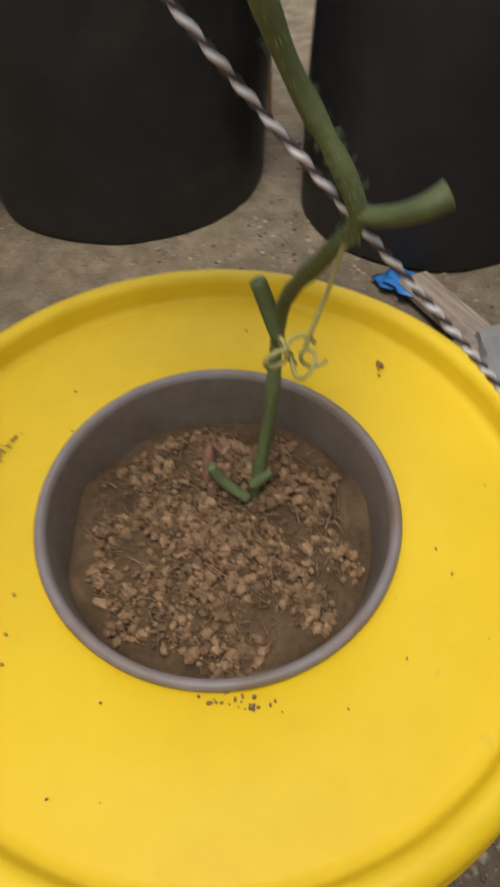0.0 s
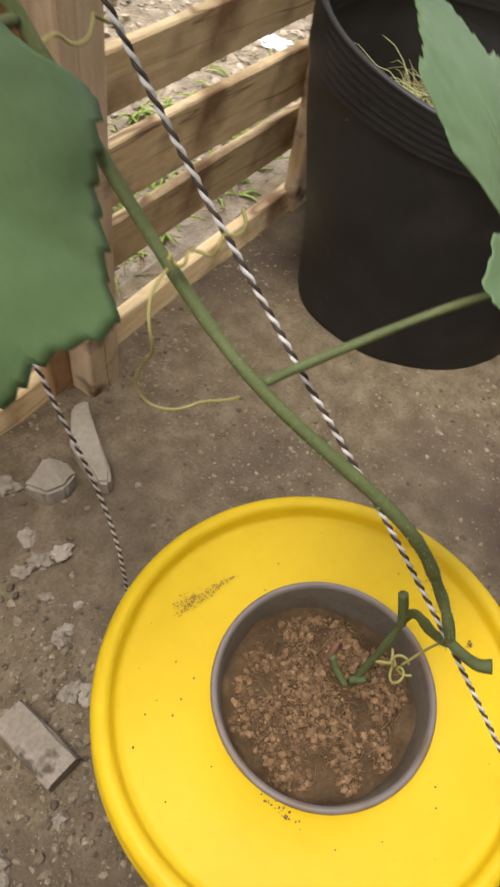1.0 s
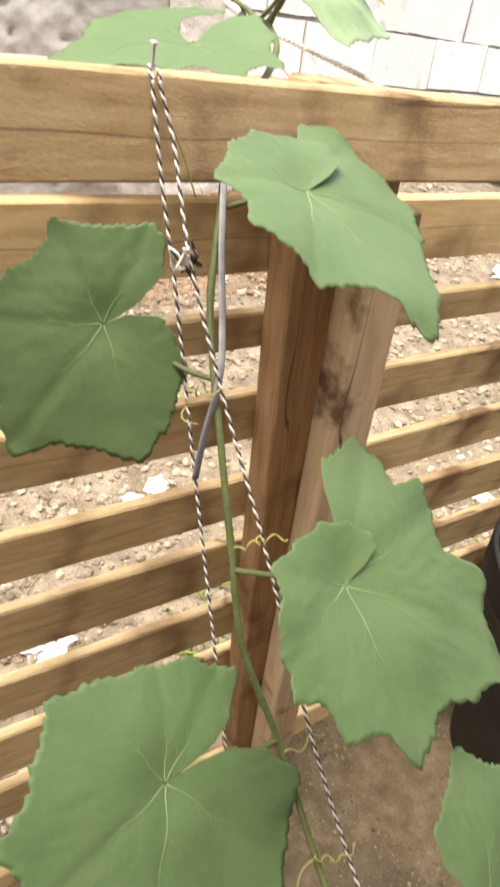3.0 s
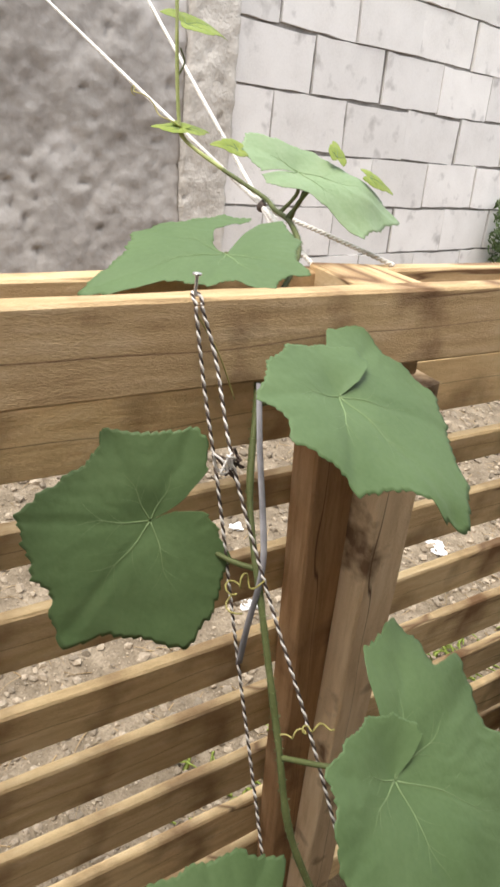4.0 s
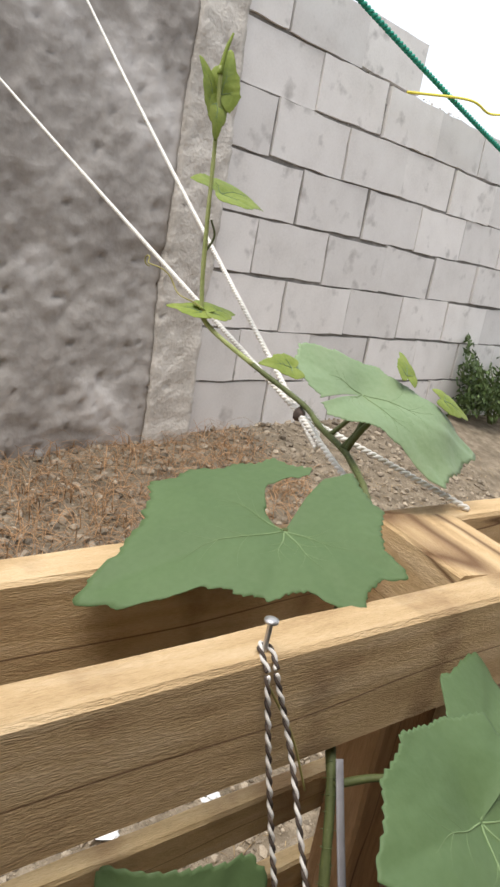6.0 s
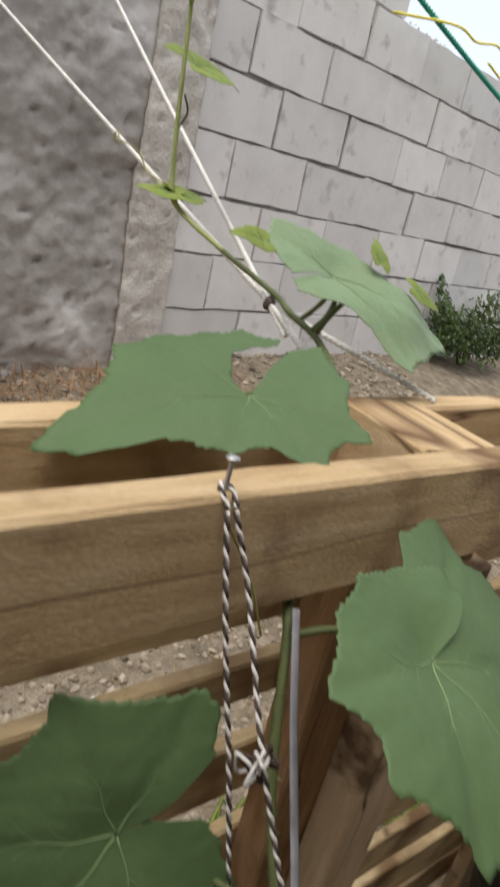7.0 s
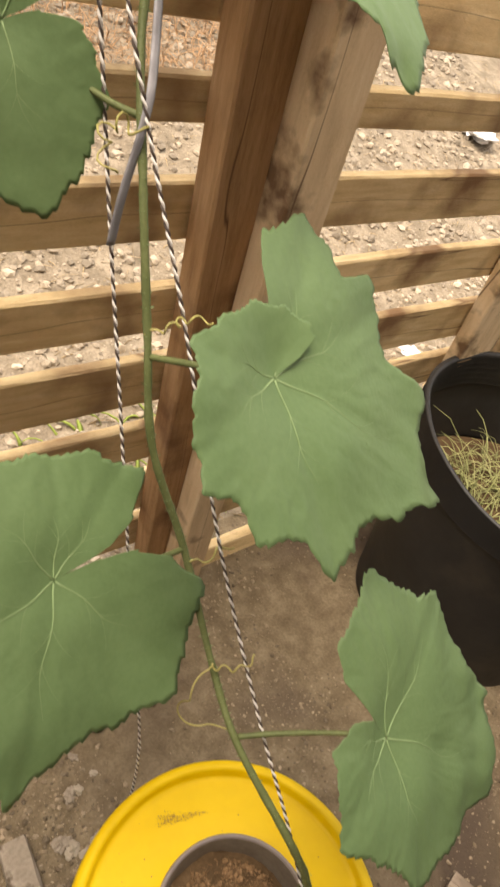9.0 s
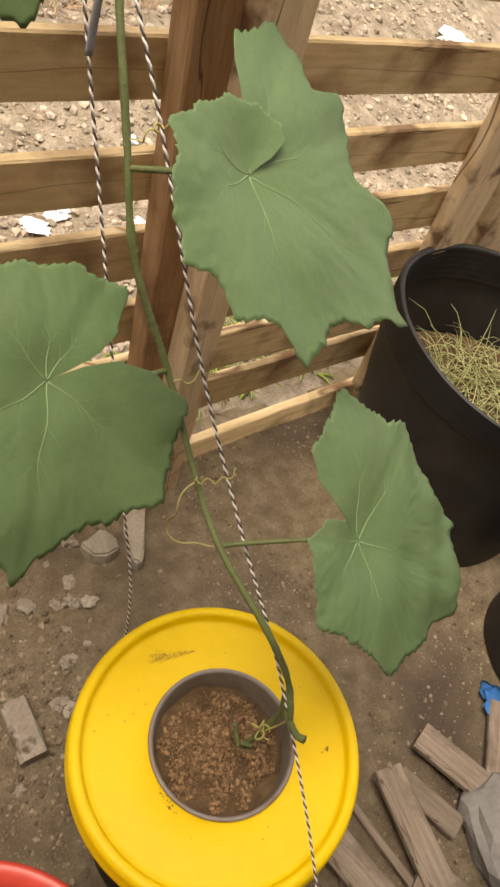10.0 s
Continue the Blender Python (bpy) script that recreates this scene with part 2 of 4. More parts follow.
def thing(name, label, category, group="", kind="", at=None):
    ob = new(name)
    if at is not None:
        ob.matrix_world = at
    return tagged(ob, label, category, group, kind)


def glide(points, steps=8):
    """A smooth line through the points (Catmull-Rom)."""
    p = [Vector(q) for q in points]
    p = [2 * p[0] - p[1]] + p + [2 * p[-1] - p[-2]]
    out = []
    for i in range(1, len(p) - 2):
        for k in range(steps):
            t = k / steps
            a, b, c, d = p[i - 1:i + 3]
            out.append(0.5 * (2 * b + (c - a) * t + (2 * a - 5 * b + 4 * c - d) * t * t + (3 * b - a - 3 * c + d) * t ** 3))
    return out + [p[-2]]


def frames_along(line):
    up = Vector((0.3, 0.2, 0.9))
    out = []
    for i, q in enumerate(line):
        d = (line[min(i + 1, len(line) - 1)] - line[max(i - 1, 0)]).normalized()
        side = d.cross(up)
        side = side.normalized() if side.length > 1e-4 else d.orthogonal().normalized()
        up = side.cross(d).normalized()
        out.append((q, side, up))
    return out


def tube(line, radius, sides=8, flat=1.0, twist=0.0, knobs=0.0):
    """Verts and faces of a tube along the line; radius: a number or one for each point."""
    v, f = [], []
    fr = frames_along(line)
    for i, (q, s, u) in enumerate(fr):
        r = radius[i] if hasattr(radius, "__len__") else radius
        if knobs:
            r *= 1 + knobs * noise.noise(q * 90)
        for k in range(sides):
            a = 2 * math.pi * k / sides + twist * i
            v.append(q + s * (math.cos(a) * r) + u * (math.sin(a) * r * flat))
    n = len(fr)
    for i in range(n - 1):
        for k in range(sides):
            k2 = (k + 1) % sides
            f.append((i * sides + k, i * sides + k2, (i + 1) * sides + k2, (i + 1) * sides + k))
    f.append(tuple(range(sides))[::-1])
    f.append(tuple((n - 1) * sides + k for k in range(sides)))
    return v, f


def merge(*meshes):
    v, f = [], []
    for mv, mf in meshes:
        o = len(v)
        v += list(mv)
        f += [tuple(i + o for i in face) for face in mf]
    return v, f


def strand(line, radius, offset, pitch, phase, sides=6):
    """One strand that winds round the line."""
    fine = []
    total = 0.0
    seg = [(line[i + 1] - line[i]).length for i in range(len(line) - 1)]
    n = max(8, int(sum(seg) / (pitch / 7)))
    cum = np.concatenate([[0], np.cumsum(seg)])
    pts = np.array([list(q) for q in line])
    at = np.linspace(0, cum[-1], n)
    q = np.stack([np.interp(at, cum, pts[:, k]) for k in range(3)], 1)
    for i, (c, s, u) in enumerate(frames_along([Vector(x) for x in q])):
        a = 2 * math.pi * at[i] / pitch + phase
        fine.append(c + s * (math.cos(a) * offset) + u * (math.sin(a) * offset))
    return tube(fine, radius, sides)


def lathe(profile, sides=96, wobble=0.0, seed=0, cap=False):
    """Turns (radius, z) pairs round the z axis."""
    v, f = [], []
    for j, (r, z) in enumerate(profile):
        for k in range(sides):
            a = 2 * math.pi * k / sides
            rr = r
            if wobble:
                rr *= 1 + wobble * noise.noise(Vector((math.cos(a) * 1.6, math.sin(a) * 1.6, z * 5 + seed)))
            v.append(Vector((rr * math.cos(a), rr * math.sin(a), z)))
    for j in range(len(profile) - 1):
        for k in range(sides):
            k2 = (k + 1) % sides
            f.append((j * sides + k, j * sides + k2, (j + 1) * sides + k2, (j + 1) * sides + k))
    if cap:
        f.append(tuple((len(profile) - 1) * sides + k for k in range(sides)))
    return v, f


def board_mesh(length, width, thick, seed=0, warp=0.002, edge=0.0025):
    """A sawn board along x, width along z, thickness along y, with softened, uneven edges."""
    nx = max(3, int(length / 0.05))
    prof = []
    w, t, e = width / 2, thick / 2, edge
    for y, z in ((-t + e, -w), (t - e, -w), (t, -w + e), (t, w - e), (t - e, w), (-t + e, w), (-t, w - e), (-t, -w + e)):
        prof.append((y, z))
    v, f = [], []
    for i in range(nx + 1):
        x = -length / 2 + length * i / nx
        end = 0.0
        bow = warp * 2.0 * noise.noise(Vector((x * 1.7, seed * 3.1, 0)))
        for k, (y, z) in enumerate(prof):
            d = noise.noise(Vector((x * 16, k * 1.9, seed * 7.3))) * warp * 0.5
            v.append(Vector((x, y + bow + d * (1 if y > 0 else -1), z + bow * 0.7 + d)))
    for i in range(nx):
        for k in range(8):
            k2 = (k + 1) % 8
            f.append((i * 8 + k, (i + 1) * 8 + k, (i + 1) * 8 + k2, i * 8 + k2))
    f.append(tuple(range(8)))
    f.append(tuple(nx * 8 + k for k in range(8))[::-1])
    return v, f


def lump(size, seed, rough=0.25, sub=2, squash=(1, 1, 1)):
    """A broken stone or clod."""
    bm = bmesh.new()
    bmesh.ops.create_icosphere(bm, subdivisions=sub, radius=1.0)
    for q in bm.verts:
        d = q.co.normalized()
        k = 1 + rough * noise.noise(d * 1.3 + Vector((seed * 5.7, seed, 0))) + rough * 0.5 * noise.noise(d * 3.1 + Vector((0, seed * 3.3, 0)))
        q.co = Vector((d.x * squash[0], d.y * squash[1], d.z * squash[2])) * k * size
    return bm


TEMPLATES = []
for s in range(6):
    b_ = lump(1.0, s + 11, 0.5, 1, (1, 0.8, 0.7))
    b_.verts.ensure_lookup_table()
    TEMPLATES.append((np.array([list(q.co) for q in b_.verts]), [tuple(q.index for q in fc.verts) for fc in b_.faces]))
    b_.free()


def scatter(places, rng):
    """Many small lumps in one mesh; places: (x, y, z, size)."""
    vs, fs, o = [], [], 0
    for x, y, z, s in places:
        tv, tf = TEMPLATES[rng.randrange(6)]
        r = np.array(Euler((rng.uniform(0, 6.3), rng.uniform(0, 6.3), rng.uniform(0, 6.3))).to_matrix())
        vs.append(tv @ r.T * s * np.array([1, 1, 0.75]) + np.array([x, y, z]))
        fs += [tuple(i + o for i in fc) for fc in tf]
        o += len(tv)
    return np.concatenate(vs), fs


def blades(roots, rng, length, width, lean, bend):
    """Many thin bent blades in one mesh."""
    v, f = [], []
    for x, y, z in roots:
        a = rng.uniform(0, 2 * math.pi)
        ln = length * rng.uniform(0.5, 1.3)
        d = Vector((math.cos(a), math.sin(a), 0))
        side = Vector((-d.y, d.x, 0)) * width * rng.uniform(0.6, 1.3)
        q, el = Vector((x, y, z)), rng.uniform(*lean)
        o = len(v)
        k = 5
        for i in range(k):
            w = side * (1 - 0.8 * i / (k - 1)) * 0.5
            n_ = Vector((0, 0, width * 0.25))
            v += [q - w, q + n_, q + w]
            q = q + (d * math.cos(el) + Vector((0, 0, math.sin(el)))) * (ln / (k - 1))
            el -= bend * rng.uniform(0.3, 1.5)
        for i in range(k - 1):
            for j in (0, 1):
                f.append((o + i * 3 + j, o + i * 3 + j + 1, o + i * 3 + j + 4, o + i * 3 + j + 3))
            f.append((o + i * 3 + 2, o + i * 3, o + i * 3 + 3, o + i * 3 + 5))
    return v, f


# ---- ground ----
WALL_TURN = radians(8.3)
WALL_U = Vector((math.cos(WALL_TURN), math.sin(WALL_TURN), 0))
WALL_N = Vector((-math.sin(WALL_TURN), math.cos(WALL_TURN), 0))
WALL_D = 2.445


def wall_point(u, z, out=0.0):
    return WALL_U * u + WALL_N * (WALL_D - out) + Vector((0, 0, z))


def ground_height(x, y):
    d = -x * math.sin(WALL_TURN) + y * math.cos(WALL_TURN)
    u = x * math.cos(WALL_TURN) + y * math.sin(WALL_TURN)
    t = min(1.0, max(0.0, (d - 0.62) / (WALL_D - 0.62)))
    far = 0.50 + 0.06 * min(1.0, max(0.0, (u - 1.0) / 1.2))
    rise = far * (t * t * (3 - 2 * t) * 0.45 + t * 0.55)
    near = max(0.0, 1 - (abs(x) + abs(y)) / 12)
    bumps = 0.012 * noise.noise(Vector((x * 3, y * 3, 0))) + 0.0045 * noise.noise(Vector((x * 14, y * 14, 3))) + 0.0025 * noise.noise(Vector((x * 40, y * 40, 5)))
    return rise + bumps * near


def steps(*spans):
    out = []
    for a, b, s in spans:
        out += list(np.arange(a, b, s))
    return out + [spans[-1][1]]


gx = steps((-80, -10, 14), (-10, -2, 1.6), (-2, -0.7, 0.13), (-0.7, 1.3, 0.013), (1.3, 5, 0.1), (5, 12, 1.4), (12, 80, 17))
gy = steps((-80, -10, 14), (-10, -2, 1.6), (-2, -0.5, 0.12), (-0.5, 0.75, 0.013), (0.75, 2.8, 0.05), (2.8, 12, 1.5), (12, 80, 17))
gv = [(x, y, ground_height(x, y)) for y in gy for x in gx]
gn = len(gx)
gf = [(j * gn + i, j * gn + i + 1, (j + 1) * gn + i + 1, (j + 1) * gn + i) for j in range(len(gy) - 1) for i in range(gn - 1)]
ground = part("ground", (gv, gf), EARTH)
ground.data.materials.append(RUBBLE)
for fc in ground.data.polygons:
    if fc.center.y > 0.63 + 0.05 * noise.noise(fc.center * 6):
        fc.material_index = 1
tagged(ground, "packed brown earth yard, dusty and littered with grit", "ground", kind="structure")

# ---- fence of sawn boards ----
FENCE_Y, FENCE_LEAN = 0.597, -0.119


def fence_y(z):
    return FENCE_Y + FENCE_LEAN * z


fence = thing("wooden_fence", "sawn pine slat fence with double top rail and paired posts", "fence", kind="structure")
SLAT_TILT = math.degrees(math.atan(0.119))


def slat(name, x0, x1, top, bottom, y, thick=0.016, seed=0, mat=WOOD, label="", tilt=SLAT_TILT, yaw=0.0, roll=0.0):
    ob = part(name, board_mesh(x1 - x0, top - bottom, thick, seed), mat, fence, label, smooth=False)
    ob.matrix_world = pose((x0 + x1) / 2, y, (top + bottom) / 2, tilt, roll, yaw)
    return ob


ROWS_OF_SLATS = ((1.036, 0.962), (0.919, 0.876), (0.817, 0.748), (0.690, 0.622), (0.571, 0.488), (0.443, 0.365), (0.323, 0.226), (0.198, 0.112))
for i, (top, bottom) in enumerate(ROWS_OF_SLATS):
    slat("slat", -1.5, 2.3, top, bottom, fence_y((top + bottom) / 2) + 0.008, seed=i + 1, roll=(0.25, -0.2, 0.1, -0.3, 0.2, -0.1, 0.15, -0.2)[i])
slat("top_rail", -1.5, 2.3, 1.140, 1.072, 0.384, 0.027, 21, WOOD_RAIL, tilt=0, label="front top rail of pale sawn pine")
slat("top_rail", -1.5, 2.3, 1.134, 1.050, 0.500, 0.030, 22, WOOD_RAIL, tilt=0, label="rear top rail of pale sawn pine")
cross = part("cross_piece", board_mesh(0.098, 0.085, 0.075, 23), WOOD_RAIL, fence, "short cross piece between the two rails", smooth=False)
cross.matrix_world = pose(0.160, 0.4425, 1.097, 0, 0, 78)
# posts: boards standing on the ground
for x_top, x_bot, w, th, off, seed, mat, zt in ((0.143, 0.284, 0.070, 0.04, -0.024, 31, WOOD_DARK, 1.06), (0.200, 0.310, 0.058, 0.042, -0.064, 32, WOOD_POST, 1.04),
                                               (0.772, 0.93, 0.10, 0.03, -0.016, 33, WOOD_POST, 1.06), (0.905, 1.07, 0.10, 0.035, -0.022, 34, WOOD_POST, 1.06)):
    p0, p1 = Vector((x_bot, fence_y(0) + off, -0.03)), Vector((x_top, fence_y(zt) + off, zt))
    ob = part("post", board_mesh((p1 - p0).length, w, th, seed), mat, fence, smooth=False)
    d = (p1 - p0).normalized()
    n_ = Vector((0, -1, 0))
    s_ = d.cross(n_).normalized()
    n_ = s_.cross(d).normalized()
    m = Matrix((d, n_, s_)).transposed().to_4x4()
    m.translation = (p0 + p1) / 2
    ob.matrix_world = m
slat("ground_board", 0.02, 1.25, 0.038, -0.02, 0.578, 0.024, 41, tilt=-8, yaw=1.5, label="board lying on edge in the soil")
slat("ground_board", -1.2, 0.06, 0.035, -0.02, 0.565, 0.03, 42, tilt=-8, yaw=-1.0)

nail = thing("nail", "bent steel nail driven into the top rail", "nail", at=pose(-0.066, 0.377, 1.135, 3, 1, 0))
part("shank", lathe([(0.0013, 0), (0.0013, 0.022)], 10), STEEL, nail)
part("head", lathe([(0.0013, 0.0205), (0.0034, 0.0212), (0.0034, 0.0224), (0.001, 0.0229)], 14, cap=True), STEEL, nail)

# ---- bucket with lid, cup and soil ----
LID = Matrix.Translation((0, 0, 0.307)) @ Vector((0, 0, 1)).rotation_difference(Vector((-0.079, -0.015, 1)).normalized()).to_matrix().to_4x4()
bucket = thing("bucket", "black bucket with a bright yellow snap-on lid", "bucket", at=LID)
part("body", lathe([(0.118, -0.318), (0.124, -0.316), (0.134, -0.16), (0.142, -0.045), (0.147, -0.045), (0.147, -0.038), (0.143, -0.036), (0.145, -0.012)], 96), BLACK_PLASTIC, bucket, "black ribbed bucket wall")
lid_profile = [(0.0772, -0.004), (0.0772, 0.0), (0.0785, 0.0006), (0.110, 0.0), (0.134, -0.0012), (0.1385, -0.0012), (0.1405, 0.001), (0.1415, 0.007), (0.1430, 0.0098),
               (0.1455, 0.0110), (0.1500, 0.0106), (0.1532, 0.0082), (0.155, 0.004), (0.1555, -0.012), (0.157, -0.014), (0.157, -0.019), (0.1545, -0.0195), (0.154, -0.006)]
lid_v, lid_f = lathe(lid_profile, 160, 0.0015, 3)
for q in lid_v:
    if math.hypot(q.x, q.y) < 0.1:
        q.x, q.y = q.x + 0.0054, q.y - 0.0015
part("lid", (lid_v, lid_f), YELLOW, bucket, "dusty yellow plastic lid with a raised rim")
smear_mat = material("dirt_smear", [(0.20, 0.12, 0.04), (0.30, 0.19, 0.06), (0.4, 0.27, 0.07)], 80, 0.9, 0.2)
rng = random.Random(4)


def crumbs(name, label, count, spread_fn, size, parent_m, mat=CLOD, seed=1):
    r = random.Random(seed)
    pl = []
    for _ in range(count):
        x, y = spread_fn(r)
        s = size * r.uniform(0.4, 1.3)
        q = parent_m @ Vector((x, y, 0.001 + s * 0.4))
        pl.append((*q, s))
    ob = part(name, scatter(pl, r), mat, smooth=True)
    return tagged(ob, label, "dirt", kind="stuff")


LIDI = LID.inverted()
sa, sb = LIDI @ Vector((-0.009, 0.113, 0.308)), LIDI @ Vector((0.034, 0.098, 0.309))


def on_smear(r):
    t = r.random() ** 1.6
    return (sa.x + (sb.x - sa.x) * t + r.gauss(0, 0.0030 * (1.2 - t)), sa.y + (sb.y - sa.y) * t + r.gauss(0, 0.0030 * (1.2 - t)))


def on_lid(r):
    while True:
        a, d = r.uniform(0, 6.28), 0.082 + 0.048 * r.random()
        if r.random() < 0.6 or d < 0.088 or d > 0.12:
            return (math.cos(a) * d, math.sin(a) * d)


crumbs("dirt_smear", "smudge of dried mud on the lid", 260, on_smear, 0.0006, LID, smear_mat, 5)
crumbs("dirt_specks", "specks of soil on the yellow lid", 24, on_lid, 0.0008, LID, CLOD, 6)
crumbs("dirt_specks", "crumbs of soil lying against the cup's rim", 24, lambda r: (0.005 - 0.0800 + r.uniform(-0.002, 0.003), r.gauss(-0.02, 0.010)), 0.0009, LID, CLOD, 8)
crumbs("dirt_specks", "little cluster of soil crumbs by the lid's rim", 14, lambda r: (0.098 + r.gauss(0, 0.003), -0.069 + r.gauss(0, 0.0015)), 0.0012, LID, CLOD, 9)

CUP_AT = LID @ Matrix.Translation((0.0054, -0.0015, 0))
cup = thing("planting_cup", "grey plastic planting cup set into the lid", "cup", at=CUP_AT)
part("wall", lathe([(0.058, -0.105), (0.0765, -0.001), (0.0752, 0.0042), (0.0735, 0.002), (0.0665, -0.05), (0.060, -0.10)], 128), CUP_WALL, cup, "cup wall, darker and browner than the rim")
part("rim", lathe([(0.0752, 0.001), (0.0782, 0.0012), (0.0790, 0.003), (0.0782, 0.0048), (0.0765, 0.0054), (0.0748, 0.0046), (0.0740, 0.0025)], 128), CUP, cup, "rolled rim of the cup")

sv, sf = [], []
NR, NS = 26, 72
for j in range(NR):
    for k in range(NS):
        a, r = 2 * math.pi * k / NS, 0.0705 * j / (NR - 1)
        x, y = r * math.cos(a), r * math.sin(a)
        h = -0.026 + 0.010 * (1 - (r / 0.07) ** 2) + 0.008 * noise.noise(Vector((x * 38, y * 38, 9))) + 0.005 * noise.noise(Vector((x * 170, y * 170, 2)))
        sv.append((x, y, h))
for j in range(NR - 1):
    for k in range(NS):
        k2 = (k + 1) % NS
        sf.append((j * NS + k, (j + 1) * NS + k, (j + 1) * NS + k2, j * NS + k2))
soil = part("potting_soil", (sv, sf), SOIL)
soil.matrix_world = CUP_AT
tagged(soil, "crumbly reddish brown potting soil in the cup", "soil", kind="stuff")
r_ = random.Random(12)
pl = []
for _ in range(9500):
    a, d = r_.uniform(0, 6.28), 0.066 * math.sqrt(r_.random())
    x, y = d * math.cos(a), d * math.sin(a)
    s = 0.0005 + 0.0034 * r_.random() ** 7
    if noise.noise(Vector((x * 42, y * 42, 4))) + 0.35 - 0.75 * (d / 0.066) ** 4 < r_.uniform(-0.15, 0.15):
        continue
    h = -0.026 + 0.010 * (1 - (d / 0.07) ** 2) + 0.008 * noise.noise(Vector((x * 38, y * 38, 9))) + 0.002 * r_.random() + 0.0005
    pl.append((*(CUP_AT @ Vector((x, y, h))), s))
crumb = part("soil_crumbs", scatter(pl, r_), CLOD, smooth=False)
tagged(crumb, "loose crumbs and clods on the potting soil", "soil", kind="stuff")
roots = []
for _ in range(520):
    a, d = r_.uniform(0, 6.28), 0.058 * math.sqrt(r_.random())
    roots.append(CUP_AT @ Vector((d * math.cos(a), d * math.sin(a), -0.022 + 0.010 * (1 - (d / 0.07) ** 2) + 0.008 * noise.noise(Vector((d * math.cos(a) * 38, d * math.sin(a) * 38, 9))))))
tagged(part("soil_fibres", blades(roots, r_, 0.009, 0.0007, (-0.1, 0.7), 0.3), CLOD), "short dry root fibres in the potting soil", "soil", kind="stuff")
chip = part("wood_chip", lump(0.011, 3, 0.5, 2, (0.45, 0.3, 1.1)), material("red_chip", [(0.16, 0.07, 0.04), (0.27, 0.13, 0.08)], 60, 0.9, 0.5))
chip.matrix_world = CUP_AT @ pose(0.030, 0.010, -0.011, 20, 25, 30)
tagged(chip, "reddish bark chip standing in the soil", "wood chip")

# ---- the climbing vine ----
vine = thing("squash_vine", "green squash vine climbing a string from the cup over the fence", "plant")
VINE = glide([(0.025, -0.013, 0.280), (0.041, -0.020, 0.339), (0.049, -0.023, 0.386), (0.019, -0.039, 0.433), (0.009, -0.046, 0.455), (0.009, -0.027, 0.490), (-0.012, 0.000, 0.548),
              (-0.028, 0.066, 0.593), (-0.028, 0.114, 0.626), (-0.031, 0.178, 0.695), (-0.053, 0.212, 0.774), (-0.054, 0.240, 0.845), (-0.051, 0.278, 0.928), (-0.036, 0.328, 0.994), (-0.010, 0.368, 1.058), (0.030, 0.425, 1.095), (0.095, 0.472, 1.150), (0.129, 0.531, 1.172),
              (0.152, 0.595, 1.180), (0.167, 0.638, 1.188), (0.143, 0.690, 1.212), (0.115, 0.734, 1.240), (0.110, 0.742, 1.265), (0.106, 0.745, 1.33), (0.104, 0.748, 1.40), (0.100, 0.750, 1.462)], 10)
nv = len(VINE)
rad = [0.0030 if i < 70 else 0.0028 if i < nv * 0.62 else 0.0028 - 0.0009 * (i - nv * 0.62) / (nv * 0.38) for i in range(nv)]
CUT = int(nv * 0.80)
part("stem", tube(VINE[:CUT + 1], rad[:CUT + 1], 10, knobs=0.22), STEM, vine, "ridged hairy green main stem")
part("young_stem", tube(VINE[CUT:], rad[CUT:], 10, knobs=0.15), SHOOT, vine, "pale yellow-green growing shoot")


def hairs(line, radius, count, length, seed):
    r = random.Random(seed)
    out = []
    fr = frames_along(line)
    for _ in range(count):
        q, s, u = fr[r.randrange(len(fr))]
        a = r.uniform(0, 6.28)
        d = s * math.cos(a) + u * math.sin(a)
        b = q + d * radius * 0.9
        out.append(tube([b, b + d * length * r.uniform(0.5, 1.2)], [0.00016, 0.00005], 3))
    return merge(*out)


part("stem_hairs", hairs(VINE[35:200], 0.0032, 1700, 0.0020, 3), VEIN, vine, "fine pale hairs on the stem")["kind"] = "stuff"


def petiole(points, r0=0.0023, r1=0.0017, mat=STEM, name="petiole"):
    ln = glide(points, 8)
    return part(name, tube(ln, [r0 + (r1 - r0) * i / (len(ln) - 1) for i in range(len(ln))], 8, knobs=0.15), mat, vine)


def reach_at(lobes, theta, scallop=0.10):
    """How far the blade reaches at an angle; lobes run on from one side of the sinus to the other."""
    for (a0, r0), (a1, r1) in zip(lobes, lobes[1:]):
        if a0 <= theta <= a1:
            k = (theta - a0) / (a1 - a0)
            return (r0 + (r1 - r0) * k * k * (3 - 2 * k)) * (1 - scallop * min(1.0, (a1 - a0) / 45) * math.sin(math.pi * k))
    return lobes[0][1] if theta < lobes[0][0] else lobes[-1][1]


